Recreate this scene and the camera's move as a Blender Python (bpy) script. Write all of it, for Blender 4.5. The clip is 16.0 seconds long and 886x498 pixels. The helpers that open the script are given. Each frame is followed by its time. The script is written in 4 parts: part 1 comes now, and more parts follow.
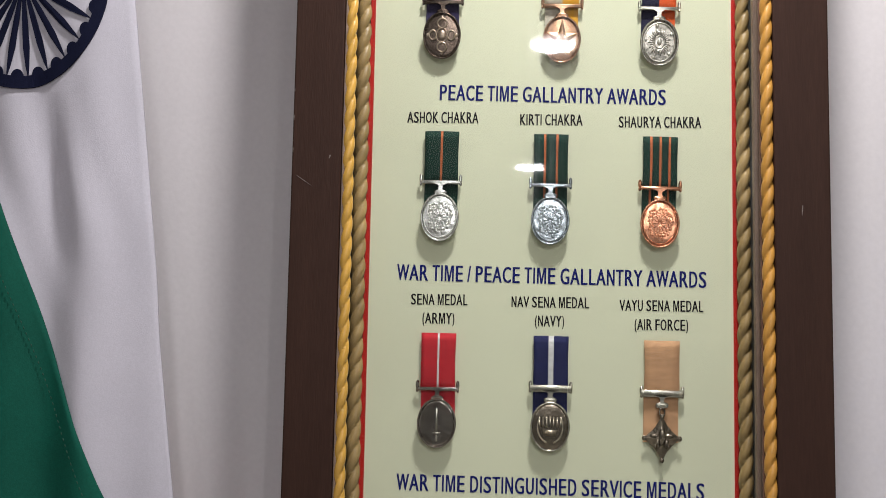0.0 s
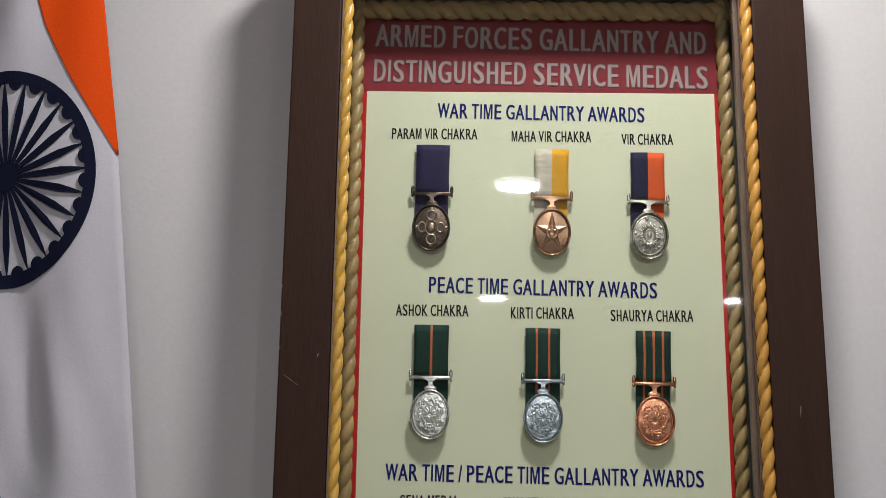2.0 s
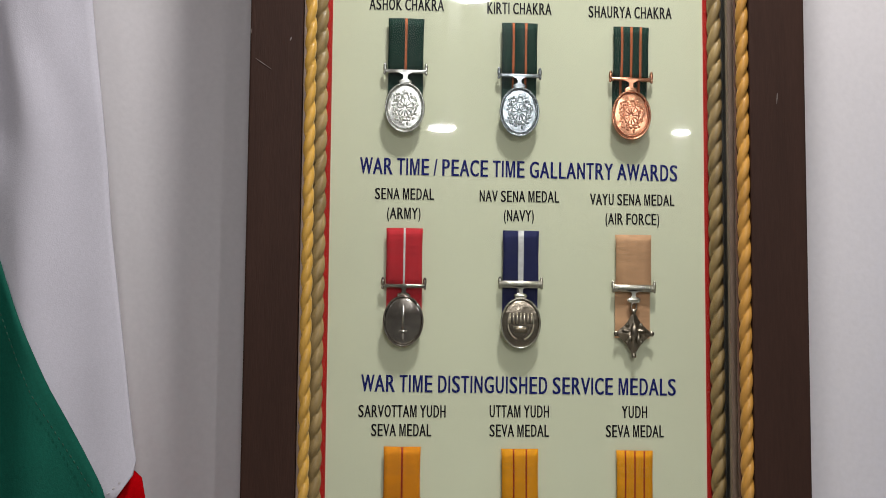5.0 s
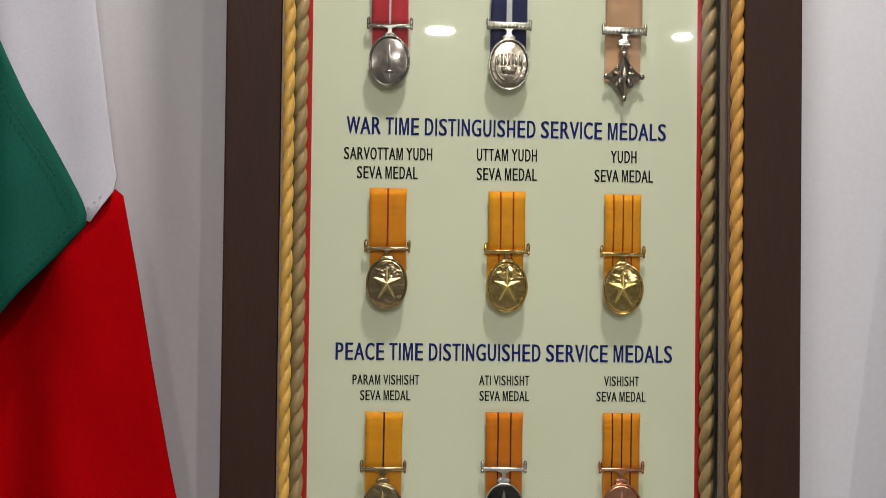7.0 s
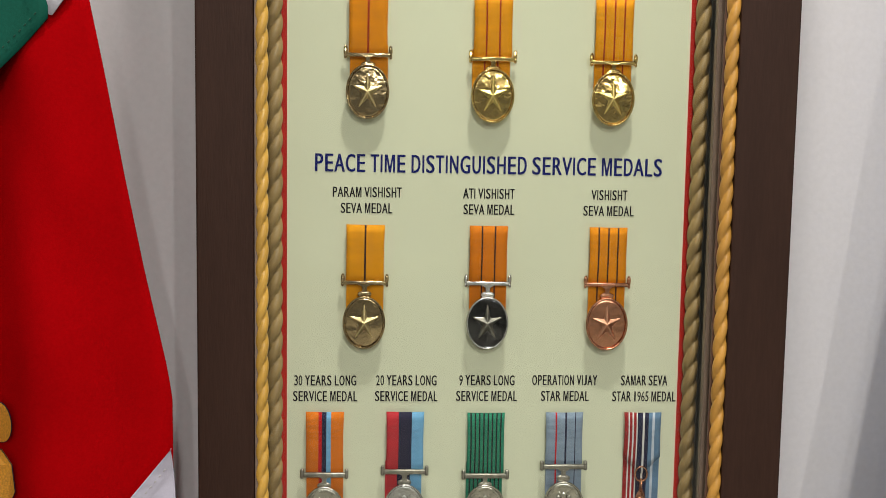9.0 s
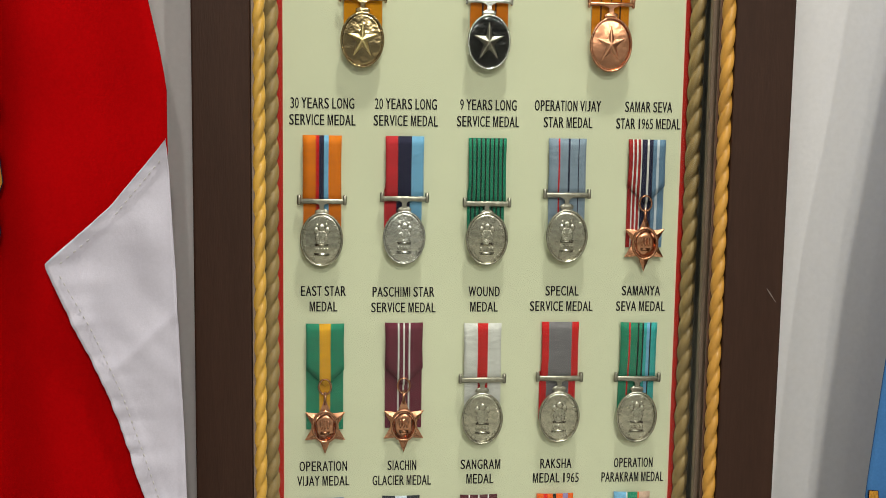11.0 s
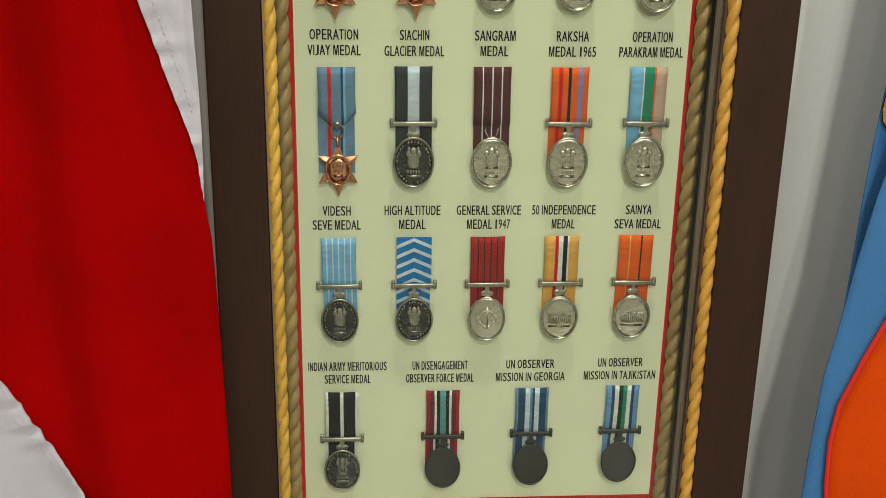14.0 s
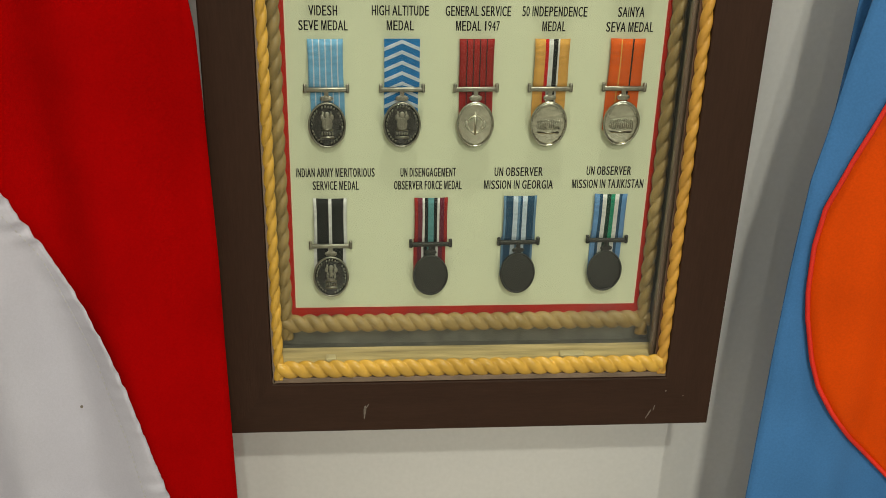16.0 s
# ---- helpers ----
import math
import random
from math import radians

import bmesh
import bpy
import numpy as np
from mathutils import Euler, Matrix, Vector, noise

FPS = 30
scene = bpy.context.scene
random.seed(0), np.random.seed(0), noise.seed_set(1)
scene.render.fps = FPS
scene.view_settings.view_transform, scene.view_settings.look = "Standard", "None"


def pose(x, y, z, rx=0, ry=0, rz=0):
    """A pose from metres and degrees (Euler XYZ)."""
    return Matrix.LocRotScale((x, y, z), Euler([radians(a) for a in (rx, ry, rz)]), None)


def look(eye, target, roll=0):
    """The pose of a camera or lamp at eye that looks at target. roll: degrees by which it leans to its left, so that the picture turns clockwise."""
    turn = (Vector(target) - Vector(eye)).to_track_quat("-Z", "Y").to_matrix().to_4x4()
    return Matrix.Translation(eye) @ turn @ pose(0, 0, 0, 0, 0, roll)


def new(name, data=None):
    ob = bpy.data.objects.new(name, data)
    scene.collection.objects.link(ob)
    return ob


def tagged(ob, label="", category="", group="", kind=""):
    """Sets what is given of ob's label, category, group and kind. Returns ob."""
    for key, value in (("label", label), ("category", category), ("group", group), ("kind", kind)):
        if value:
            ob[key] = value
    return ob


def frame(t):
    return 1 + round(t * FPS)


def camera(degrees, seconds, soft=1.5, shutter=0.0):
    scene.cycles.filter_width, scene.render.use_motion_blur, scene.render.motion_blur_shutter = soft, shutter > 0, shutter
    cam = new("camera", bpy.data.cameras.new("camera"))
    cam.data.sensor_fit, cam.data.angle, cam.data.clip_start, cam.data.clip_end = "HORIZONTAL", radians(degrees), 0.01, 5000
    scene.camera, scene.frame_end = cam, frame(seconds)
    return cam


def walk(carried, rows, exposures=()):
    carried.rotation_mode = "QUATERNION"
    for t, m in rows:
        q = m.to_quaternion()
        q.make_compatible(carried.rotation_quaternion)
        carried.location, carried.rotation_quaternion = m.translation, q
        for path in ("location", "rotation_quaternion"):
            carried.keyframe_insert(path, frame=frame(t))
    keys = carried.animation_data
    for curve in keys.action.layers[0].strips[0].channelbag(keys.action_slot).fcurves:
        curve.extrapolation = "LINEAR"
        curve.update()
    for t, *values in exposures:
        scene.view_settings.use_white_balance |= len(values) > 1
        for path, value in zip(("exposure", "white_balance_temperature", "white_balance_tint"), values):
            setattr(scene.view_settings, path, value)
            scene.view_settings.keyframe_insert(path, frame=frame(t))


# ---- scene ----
cam = camera(45.3, 16.0, 0.4)
PATH = [
    (0, (0.056, 0.007, 1.727), (-0.048, 1.994, 1.927), 1.1),
    (0.5, (0.036, -0.003, 1.785), (-0.027, 1.973, 2.082), 0.9),
    (1, (0.029, 0.001, 1.793), (-0.017, 1.963, 2.18), 1.0),
    (1.5, (0.033, 0.008, 1.801), (-0.008, 1.968, 2.197), 0.8),
    (2, (0.023, 0.017, 1.801), (-0.001, 1.972, 2.22), 0.7),
    (2.5, (0.009, 0.023, 1.799), (0.007, 1.975, 2.233), 0.6),
    (3, (-0.002, 0.033, 1.786), (0.019, 1.985, 2.221), 0.5),
    (3.5, (-0.007, 0.036, 1.768), (0.035, 1.998, 2.155), 0.3),
    (4, (-0.009, 0.046, 1.735), (0.048, 2.025, 2.019), 0.1),
    (4.5, (-0.011, 0.052, 1.699), (0.069, 2.037, 1.925), 0.1),
    (5, (-0.003, 0.053, 1.656), (0.08, 2.046, 1.812), 0.5),
    (5.2, (0.009, 0.054, 1.628), (0.078, 2.047, 1.772), 0.6),
    (7.3, (0.011, 0.08, 1.483), (0.105, 2.077, 1.478), 0.7),
    (7.5, (0.0, 0.084, 1.484), (0.118, 2.08, 1.447), 0.7),
    (8, (0.018, 0.093, 1.465), (0.118, 2.089, 1.388), 0.6),
    (8.5, (0.006, 0.102, 1.448), (0.14, 2.093, 1.316), 0.8),
    (9, (0.017, 0.102, 1.433), (0.127, 2.089, 1.231), 0.9),
    (9.2, (0.003, 0.103, 1.422), (0.14, 2.085, 1.197), 1.0),
    (11.3, (-0.004, 0.104, 1.184), (0.159, 2.084, 0.954), 0.8),
    (11.5, (0.004, 0.105, 1.173), (0.156, 2.08, 0.903), 0.9),
    (12, (-0.003, 0.103, 1.152), (0.146, 2.067, 0.809), 0.9),
    (12.5, (-0.012, 0.104, 1.121), (0.147, 2.055, 0.71), 1.2),
    (13, (-0.01, 0.103, 1.091), (0.15, 2.036, 0.602), 1.2),
    (13.5, (-0.009, 0.101, 1.071), (0.15, 2.019, 0.528), 1.2),
    (14, (-0.002, 0.09, 1.027), (0.135, 1.984, 0.399), 1.0),
    (14.5, (0.001, 0.087, 0.997), (0.139, 1.938, 0.251), 1.1),
    (15, (0.008, 0.082, 0.972), (0.14, 1.893, 0.133), 1.1),
    (15.5, (0.001, 0.079, 0.967), (0.146, 1.874, 0.097), 1.4),
    (16, (0.002, 0.074, 0.976), (0.151, 1.871, 0.111), 1.5),
]
EXPOSURES = [(0.0, -1.24, 6080, 16), (0.5, -1.46, 6080, 15), (1.0, -1.68, 6080, 14), (3.0, -1.76, 6080, 13), (4.0, -1.47, 6080, 13), (5.0, -1.28, 6080, 14), (7.5, -0.93, 6250, 13), (9.0, -0.70, 6350, 10), (11.5, -0.51, 6650, 2), (14.0, -0.51, 6850, -3), (16.0, -0.55, 7000, -3)]
walk(cam, [(t, look(eye, target, roll)) for t, eye, target, roll in PATH], EXPOSURES)

# ---- light: a hall with recessed ceiling downlights, no daylight ----
world = bpy.data.worlds.new("hall_air")
scene.world = world
world.use_nodes = True
world.node_tree.nodes["Background"].inputs[0].default_value = (0.9, 0.95, 1.0, 1)
world.node_tree.nodes["Background"].inputs[1].default_value = 0.02
CEIL = 2.76
# the fourth lamp (x -1.03) is unseen, added as fill on an assumed grid
LAMPS = [(0.185, 0.575, 28, (1.0, 0.95, 0.86), 0.078), (0.225, -1.46, 56, (1.0, 0.965, 0.90), 0.078), (0.22, -3.70, 85, (1.0, 0.965, 0.90), 0.078), (-1.03, -3.70, 30, (1.0, 0.965, 0.90), 0.078), (1.50, -3.70, 125, (1.0, 0.965, 0.90), 0.045)]


def lamp(x, y, watts, tint, size):
    data = bpy.data.lights.new("downlight_glow", "AREA")
    data.shape, data.size, data.energy, data.color = "DISK", 1.8 * size, watts, tint
    ob = new("downlight_glow", data)
    ob.matrix_world = pose(x, y, CEIL - 0.03)
    return ob


# ---- helpers for building ----
def mesh_of(bm, name, mats, smooth=False):
    me = bpy.data.meshes.new(name)
    bmesh.ops.recalc_face_normals(bm, faces=bm.faces)
    bm.to_mesh(me)
    bm.free()
    for m in (mats if isinstance(mats, (list, tuple)) else [mats]):
        me.materials.append(m)
    if smooth:
        me.polygons.foreach_set("use_smooth", [True] * len(me.polygons))
    return me


def part(name, bm, material, parent, label="", smooth=False):
    ob = new(name, mesh_of(bm, name, material, smooth))
    if parent is not None:
        ob.parent = parent
    if label:
        tagged(ob, label)
    return ob


def thing(name, label, category, group="", kind="", at=(0, 0, 0)):
    ob = new(name)
    ob.empty_display_size = 0.02
    ob.location = at
    return tagged(ob, label, category, group, kind)


def box(bm, x0, x1, y0, y1, z0, z1, bevel=0.0, mat=0):
    r = bmesh.ops.create_cube(bm, size=1.0)
    bmesh.ops.transform(bm, matrix=Matrix.Translation(((x0 + x1) / 2, (y0 + y1) / 2, (z0 + z1) / 2)) @ Matrix.Diagonal((x1 - x0, y1 - y0, z1 - z0, 1)), verts=r["verts"])
    faces = {f for v in r["verts"] for f in v.link_faces}
    for f in faces:
        f.material_index = mat
    if bevel:
        edges = list({e for v in r["verts"] for e in v.link_edges})
        bmesh.ops.bevel(bm, geom=edges, offset=bevel, segments=2, profile=0.5, affect="EDGES")
    return bm


def prism(bm, pts, y0, y1, mat=0):
    """A flat shape in x and z, from y0 (front) to y1 (back)."""
    front = [bm.verts.new((x, y0, z)) for x, z in pts]
    back = [bm.verts.new((x, y1, z)) for x, z in pts]
    n = len(pts)
    faces = [bm.faces.new(front), bm.faces.new(back[::-1])]
    for i in range(n):
        faces.append(bm.faces.new((front[i], back[i], back[(i + 1) % n], front[(i + 1) % n])))
    for f in faces:
        f.material_index = mat
    return bm


def tube(bm, points, radius, sides=8, closed=False):
    """A round wire along points."""
    rings, n = [], len(points)
    for i, p in enumerate(points):
        p = Vector(p)
        a = Vector(points[(i - 1) % n] if closed or i else points[0])
        b = Vector(points[(i + 1) % n] if closed or i < n - 1 else points[-1])
        d = (b - a).normalized()
        side = d.cross(Vector((0, 1, 0)))
        side = side.normalized() if side.length > 1e-4 else Vector((1, 0, 0))
        up = side.cross(d)
        rings.append([bm.verts.new(p + radius * (math.cos(k * 2 * math.pi / sides) * side + math.sin(k * 2 * math.pi / sides) * up)) for k in range(sides)])
    for i in range(n if closed else n - 1):
        r0, r1 = rings[i], rings[(i + 1) % n]
        for k in range(sides):
            bm.faces.new((r0[k], r0[(k + 1) % sides], r1[(k + 1) % sides], r1[k]))
    if not closed:
        bm.faces.new(rings[0][::-1])
        bm.faces.new(rings[-1])
    return bm


def along(table, v):
    """Value at v of a list of (v, value) pairs, straight between them."""
    table = sorted(table)
    if v <= table[0][0]:
        (a, fa), (b, fb) = table[0], table[1]
    else:
        for (a, fa), (b, fb) in zip(table, table[1:]):
            if v <= b:
                break
    return fa + (fb - fa) * (v - a) / (b - a)


# ---- materials ----
def material(name, colour, rough=0.5, metal=0.0, grain=0.0, grain_scale=60.0, bump=0.0, bump_scale=300.0, stain=0.0, stain_scale=6.0, stretch=(1, 1, 1), coat=0.0, sheen=0.0, spec=0.5):
    m = bpy.data.materials.new(name)
    m.use_nodes = True
    n, l = m.node_tree.nodes, m.node_tree.links
    p = n["Principled BSDF"]
    p.inputs["Base Color"].default_value = (*colour, 1)
    p.inputs["Roughness"].default_value = rough
    p.inputs["Metallic"].default_value = metal
    p.inputs["Specular IOR Level"].default_value = spec
    p.inputs["Coat Weight"].default_value = coat
    p.inputs["Sheen Weight"].default_value = sheen
    where = n.new("ShaderNodeTexCoord")
    stretched = n.new("ShaderNodeMapping")
    stretched.inputs["Scale"].default_value = stretch
    l.new(where.outputs["Object"], stretched.inputs["Vector"])
    last = None
    for amount, scale in ((grain, grain_scale), (stain, stain_scale)):
        if amount:
            tex = n.new("ShaderNodeTexNoise")
            tex.inputs["Scale"].default_value = scale
            tex.inputs["Detail"].default_value = 5
            l.new(stretched.outputs[0], tex.inputs["Vector"])
            mix = n.new("ShaderNodeMix")
            mix.data_type, mix.blend_type = "RGBA", "MULTIPLY"
            ramp = n.new("ShaderNodeMapRange")
            ramp.inputs[1].default_value, ramp.inputs[2].default_value = 0.3, 0.7
            ramp.inputs[3].default_value, ramp.inputs[4].default_value = 1 - amount, 1 + amount * 0.5
            l.new(tex.outputs["Fac"], ramp.inputs[0])
            mix.inputs[0].default_value = 1.0
            if last is None:
                mix.inputs[6].default_value = (*colour, 1)
            else:
                l.new(last, mix.inputs[6])
            l.new(ramp.outputs[0], mix.inputs[7])
            last = mix.outputs[2]
    if last is not None:
        l.new(last, p.inputs["Base Color"])
    if bump:
        tex = n.new("ShaderNodeTexNoise")
        tex.inputs["Scale"].default_value = bump_scale
        tex.inputs["Detail"].default_value = 3
        l.new(stretched.outputs[0], tex.inputs["Vector"])
        b = n.new("ShaderNodeBump")
        b.inputs["Strength"].default_value = bump
        b.inputs["Distance"].default_value = 0.002
        l.new(tex.outputs["Fac"], b.inputs["Height"])
        l.new(b.outputs[0], p.inputs["Normal"])
    return m


def woven(name, colour, rough=0.75, ribs=1400.0):
    """Ribbon: fine crosswise ribs, slightly uneven dye."""
    m = material(name, colour, rough, grain=0.16, grain_scale=420, stain=0.22, stain_scale=55, spec=0.2, stretch=(0.35, 1, 1))
    n, l = m.node_tree.nodes, m.node_tree.links
    wave = n.new("ShaderNodeTexWave")
    wave.bands_direction = "Z"
    wave.inputs["Scale"].default_value = ribs
    b = n.new("ShaderNodeBump")
    b.inputs["Strength"].default_value, b.inputs["Distance"].default_value = 0.12, 0.0004
    where = n.new("ShaderNodeTexCoord")
    l.new(where.outputs["Object"], wave.inputs["Vector"])
    l.new(wave.outputs["Fac"], b.inputs["Height"])
    l.new(b.outputs[0], n["Principled BSDF"].inputs["Normal"])
    return m


WALL = material("painted_wall", (0.76, 0.735, 0.742), 0.55, grain=0.03, grain_scale=180, stain=0.05, stain_scale=2.5, bump=0.06, bump_scale=220)
CEILING = material("ceiling_paint", (0.8, 0.79, 0.77), 0.8, grain=0.03)
FLOOR = material("floor_tile", (0.33, 0.30, 0.265), 0.3, grain=0.1, grain_scale=8, stain=0.1)
FAR_WALL = material("far_wall", (0.80, 0.795, 0.79), 0.7, stain=0.1, stain_scale=1.0)
FRAME = material("brown_laminate", (0.042, 0.0198, 0.0132), 0.5, grain=0.13, grain_scale=90, stain=0.12, stain_scale=9, bump=0.10, bump_scale=160, stretch=(6, 6, 0.6), spec=0.16)
FRAME_H = material("brown_laminate_crosswise", (0.042, 0.0198, 0.0132), 0.5, grain=0.13, grain_scale=90, stain=0.12, stain_scale=9, bump=0.10, bump_scale=160, stretch=(0.6, 6, 6), spec=0.16)
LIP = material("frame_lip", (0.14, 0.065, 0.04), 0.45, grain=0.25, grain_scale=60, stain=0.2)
LIP_PALE = material("pale_frame_lip", (0.24, 0.17, 0.125), 0.45, grain=0.25, grain_scale=60, stain=0.2)
SCUFF = material("pale_scuff", (0.20, 0.165, 0.145), 0.7, grain=0.4, grain_scale=300)
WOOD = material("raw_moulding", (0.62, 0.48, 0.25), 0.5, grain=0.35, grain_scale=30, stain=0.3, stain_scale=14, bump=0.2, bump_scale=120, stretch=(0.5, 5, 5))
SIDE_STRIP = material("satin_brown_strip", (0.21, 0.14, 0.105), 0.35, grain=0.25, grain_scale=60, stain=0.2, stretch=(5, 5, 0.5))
DARK_SIDE = material("dark_box_side", (0.17, 0.16, 0.135), 0.4, grain=0.3, grain_scale=70, stain=0.2)
PAPER = material("pale_green_board", (0.69, 0.70, 0.52), 0.6, grain=0.02, grain_scale=300, stain=0.04, stain_scale=7, spec=0.2)
RED_PRINT = material("red_border_print", (0.44, 0.018, 0.012), 0.5, stain=0.1, stain_scale=20, spec=0.15)
HEADER = material("maroon_header_print", (0.215, 0.022, 0.030), 0.5, stain=0.08, stain_scale=12, spec=0.15)
CREAM_LINE = material("cream_line", (0.78, 0.68, 0.52), 0.5)
HEAD_INK = material("pale_header_ink", (0.34, 0.245, 0.24), 0.5, grain=0.05)
HEAD_EDGE = material("dark_ink_edge", (0.05, 0.012, 0.015), 0.5)
BLUE_INK = material("blue_ink", (0.007, 0.012, 0.13), 0.6, grain=0.1, grain_scale=150, spec=0.1)
BLACK_INK = material("black_ink", (0.008, 0.008, 0.010), 0.6, grain=0.1, grain_scale=150, spec=0.1)
ROPE_GOLD = material("golden_rope", (0.65, 0.375, 0.06), 0.36, grain=0.12, grain_scale=90, stain=0.22, stain_scale=22, bump=0.12, bump_scale=450, coat=0.35)
ROPE_AMBER = material("amber_rope", (0.62, 0.315, 0.052), 0.42, grain=0.12, grain_scale=90, stain=0.22, stain_scale=22, bump=0.12, bump_scale=450, coat=0.2)
ROPE_DULL = material("dull_rope", (0.37, 0.245, 0.095), 0.45, grain=0.2, grain_scale=80, stain=0.3, stain_scale=18, bump=0.15, bump_scale=450, coat=0.15)
WAX = material("yellowed_glue", (0.6, 0.5, 0.3), 0.3, grain=0.2)
CLOTH_WHITE = material("white_cloth", (0.545, 0.535, 0.595), 0.8, grain=0.05, grain_scale=500, stain=0.06, stain_scale=9, bump=0.1, bump_scale=900, spec=0.2)
CLOTH_LINING = material("white_lining_cloth", (0.54, 0.52, 0.62), 0.75, grain=0.04, grain_scale=500, stain=0.05, stain_scale=9, bump=0.08, bump_scale=900, spec=0.2)
CLOTH_ORANGE = material("saffron_cloth", (0.74, 0.072, 0.0015), 0.8, grain=0.08, grain_scale=500, bump=0.1, bump_scale=900, spec=0.12)
CLOTH_GREEN = material("green_cloth", (0.006, 0.092, 0.062), 0.7, grain=0.12, grain_scale=500, stain=0.15, stain_scale=14, bump=0.1, bump_scale=900, spec=0.12)
CLOTH_RED = material("red_cloth", (0.37, 0.0005, 0.0022), 0.9, grain=0.1, grain_scale=500, stain=0.15, stain_scale=9, bump=0.1, bump_scale=900, spec=0.02)
CLOTH_BLUE = material("sky_blue_cloth", (0.062, 0.195, 0.47), 0.65, grain=0.08, grain_scale=500, stain=0.1, stain_scale=10, bump=0.1, bump_scale=900, spec=0.12)
CLOTH_FLAME = material("orange_patch_cloth", (0.72, 0.066, 0.002), 0.65, grain=0.08, grain_scale=500, stain=0.08, stain_scale=16, bump=0.1, bump_scale=900, spec=0.12)
PIPING_RED = material("red_piping", (0.75, 0.02, 0.01), 0.6, grain=0.15, grain_scale=900)
NAVY = material("navy_embroidery", (0.007, 0.009, 0.028), 0.85, grain=0.25, grain_scale=900, bump=0.25, bump_scale=1500, spec=0.1)
GOLD_THREAD = material("gold_embroidery", (0.62, 0.28, 0.02), 0.55, grain=0.35, grain_scale=700, bump=0.5, bump_scale=1200)
STITCH = material("thread_stitch", (0.5, 0.48, 0.5), 0.8)
STITCH_GREEN = material("dark_thread_stitch", (0.006, 0.06, 0.035), 0.8)


def metal(name, colour, rough=0.28, dents=0.06, dent_size=500):
    return material(name, colour, rough, 1.0, grain=0.2, grain_scale=260, stain=0.15, stain_scale=60, bump=dents, bump_scale=dent_size)


SILVER = metal("bright_silver", (0.70, 0.69, 0.66), 0.26, 0.3, 210)
MIRROR = metal("mirror_nickel", (0.50, 0.44, 0.40), 0.10, 0.05, 60)
TIN = metal("blue_grey_silver", (0.43, 0.47, 0.51), 0.24, 0.35, 190)
NICKEL = metal("nickel_silver", (0.64, 0.61, 0.52), 0.24, 0.25, 90)
STEEL = metal("dark_polished_steel", (0.085, 0.085, 0.088), 0.1, 0.4, 70)
BRONZE = metal("dark_bronze", (0.12, 0.088, 0.07), 0.25)
ROSE = metal("rose_bronze", (0.42, 0.24, 0.15), 0.26)
ANTIQUE = metal("antique_silver", (0.33, 0.275, 0.215), 0.2, 0.3, 90)
WORN_SILVER = metal("worn_silver", (0.44, 0.41, 0.36), 0.26, 0.3, 120)
COPPER = metal("copper", (0.74, 0.34, 0.20), 0.22, 0.25, 90)
GOLD = metal("gilt", (0.92, 0.66, 0.24), 0.09, 1.0, 55)
PALE_GOLD = metal("pale_gilt", (0.56, 0.42, 0.23), 0.14, 1.0, 55)
FROSTED = {m: material("struck_" + m.name, tuple(min(1.0, 1.12 * c) for c in col), 0.36, 1.0, grain=0.15, grain_scale=400, bump=0.1, bump_scale=600) for m, col in (
    (SILVER, (0.76, 0.75, 0.72)), (TIN, (0.52, 0.56, 0.60)), (NICKEL, (0.74, 0.70, 0.60)), (MIRROR, (0.62, 0.57, 0.52)), (ANTIQUE, (0.62, 0.54, 0.44)), (WORN_SILVER, (0.62, 0.58, 0.52)), (BRONZE, (0.42, 0.33, 0.26)), (ROSE, (0.48, 0.28, 0.17)), (COPPER, (0.82, 0.40, 0.25)), (GOLD, (0.92, 0.68, 0.24)), (PALE_GOLD, (0.80, 0.63, 0.32)))}
TARNISHED = metal("tarnished_nickel", (0.40, 0.375, 0.32), 0.34, 0.2, 120)
BLACKENED = material("blackened_metal", (0.035, 0.035, 0.033), 0.55, 0.3, grain=0.2, grain_scale=200)

DYES = dict(
    purple=(0.024, 0.018, 0.065), cream=(0.62, 0.56, 0.46), yellow=(0.72, 0.36, 0.02), navy=(0.018, 0.018, 0.05), orange=(0.72, 0.11, 0.025),
    forest=(0.010, 0.036, 0.026), rust=(0.45, 0.13, 0.05), red=(0.52, 0.025, 0.035), white=(0.68, 0.67, 0.66), royal=(0.018, 0.021, 0.085),
    tan=(0.58, 0.33, 0.18), amber=(0.74, 0.25, 0.004), brick=(0.34, 0.03, 0.012), ink=(0.03, 0.012, 0.02), sky=(0.18, 0.42, 0.68),
    pale=(0.55, 0.62, 0.72), teal=(0.02, 0.22, 0.13), black=(0.015, 0.017, 0.017), slate=(0.25, 0.32, 0.42), crimson=(0.55, 0.01, 0.012), steel=(0.13, 0.23, 0.36),
    maroon=(0.13, 0.018, 0.04), grey=(0.18, 0.17, 0.19), aqua=(0.04, 0.38, 0.38), charcoal=(0.028, 0.033, 0.04), plum=(0.085, 0.022, 0.03),
    flame=(0.72, 0.11, 0.015), violet=(0.25, 0.2, 0.4), pink=(0.55, 0.38, 0.3), azure=(0.015, 0.165, 0.45), wheat=(0.70, 0.36, 0.09), ultramarine=(0.018, 0.062, 0.125), saffron=(0.74, 0.185, 0.008), marigold=(0.78, 0.31, 0.005), tangerine=(0.68, 0.185, 0.004), garnet=(0.31, 0.018, 0.018), denim=(0.13, 0.27, 0.52), mint=(0.10, 0.27, 0.29))
RIBBON = {k: woven("ribbon_" + k, c) for k, c in DYES.items()}

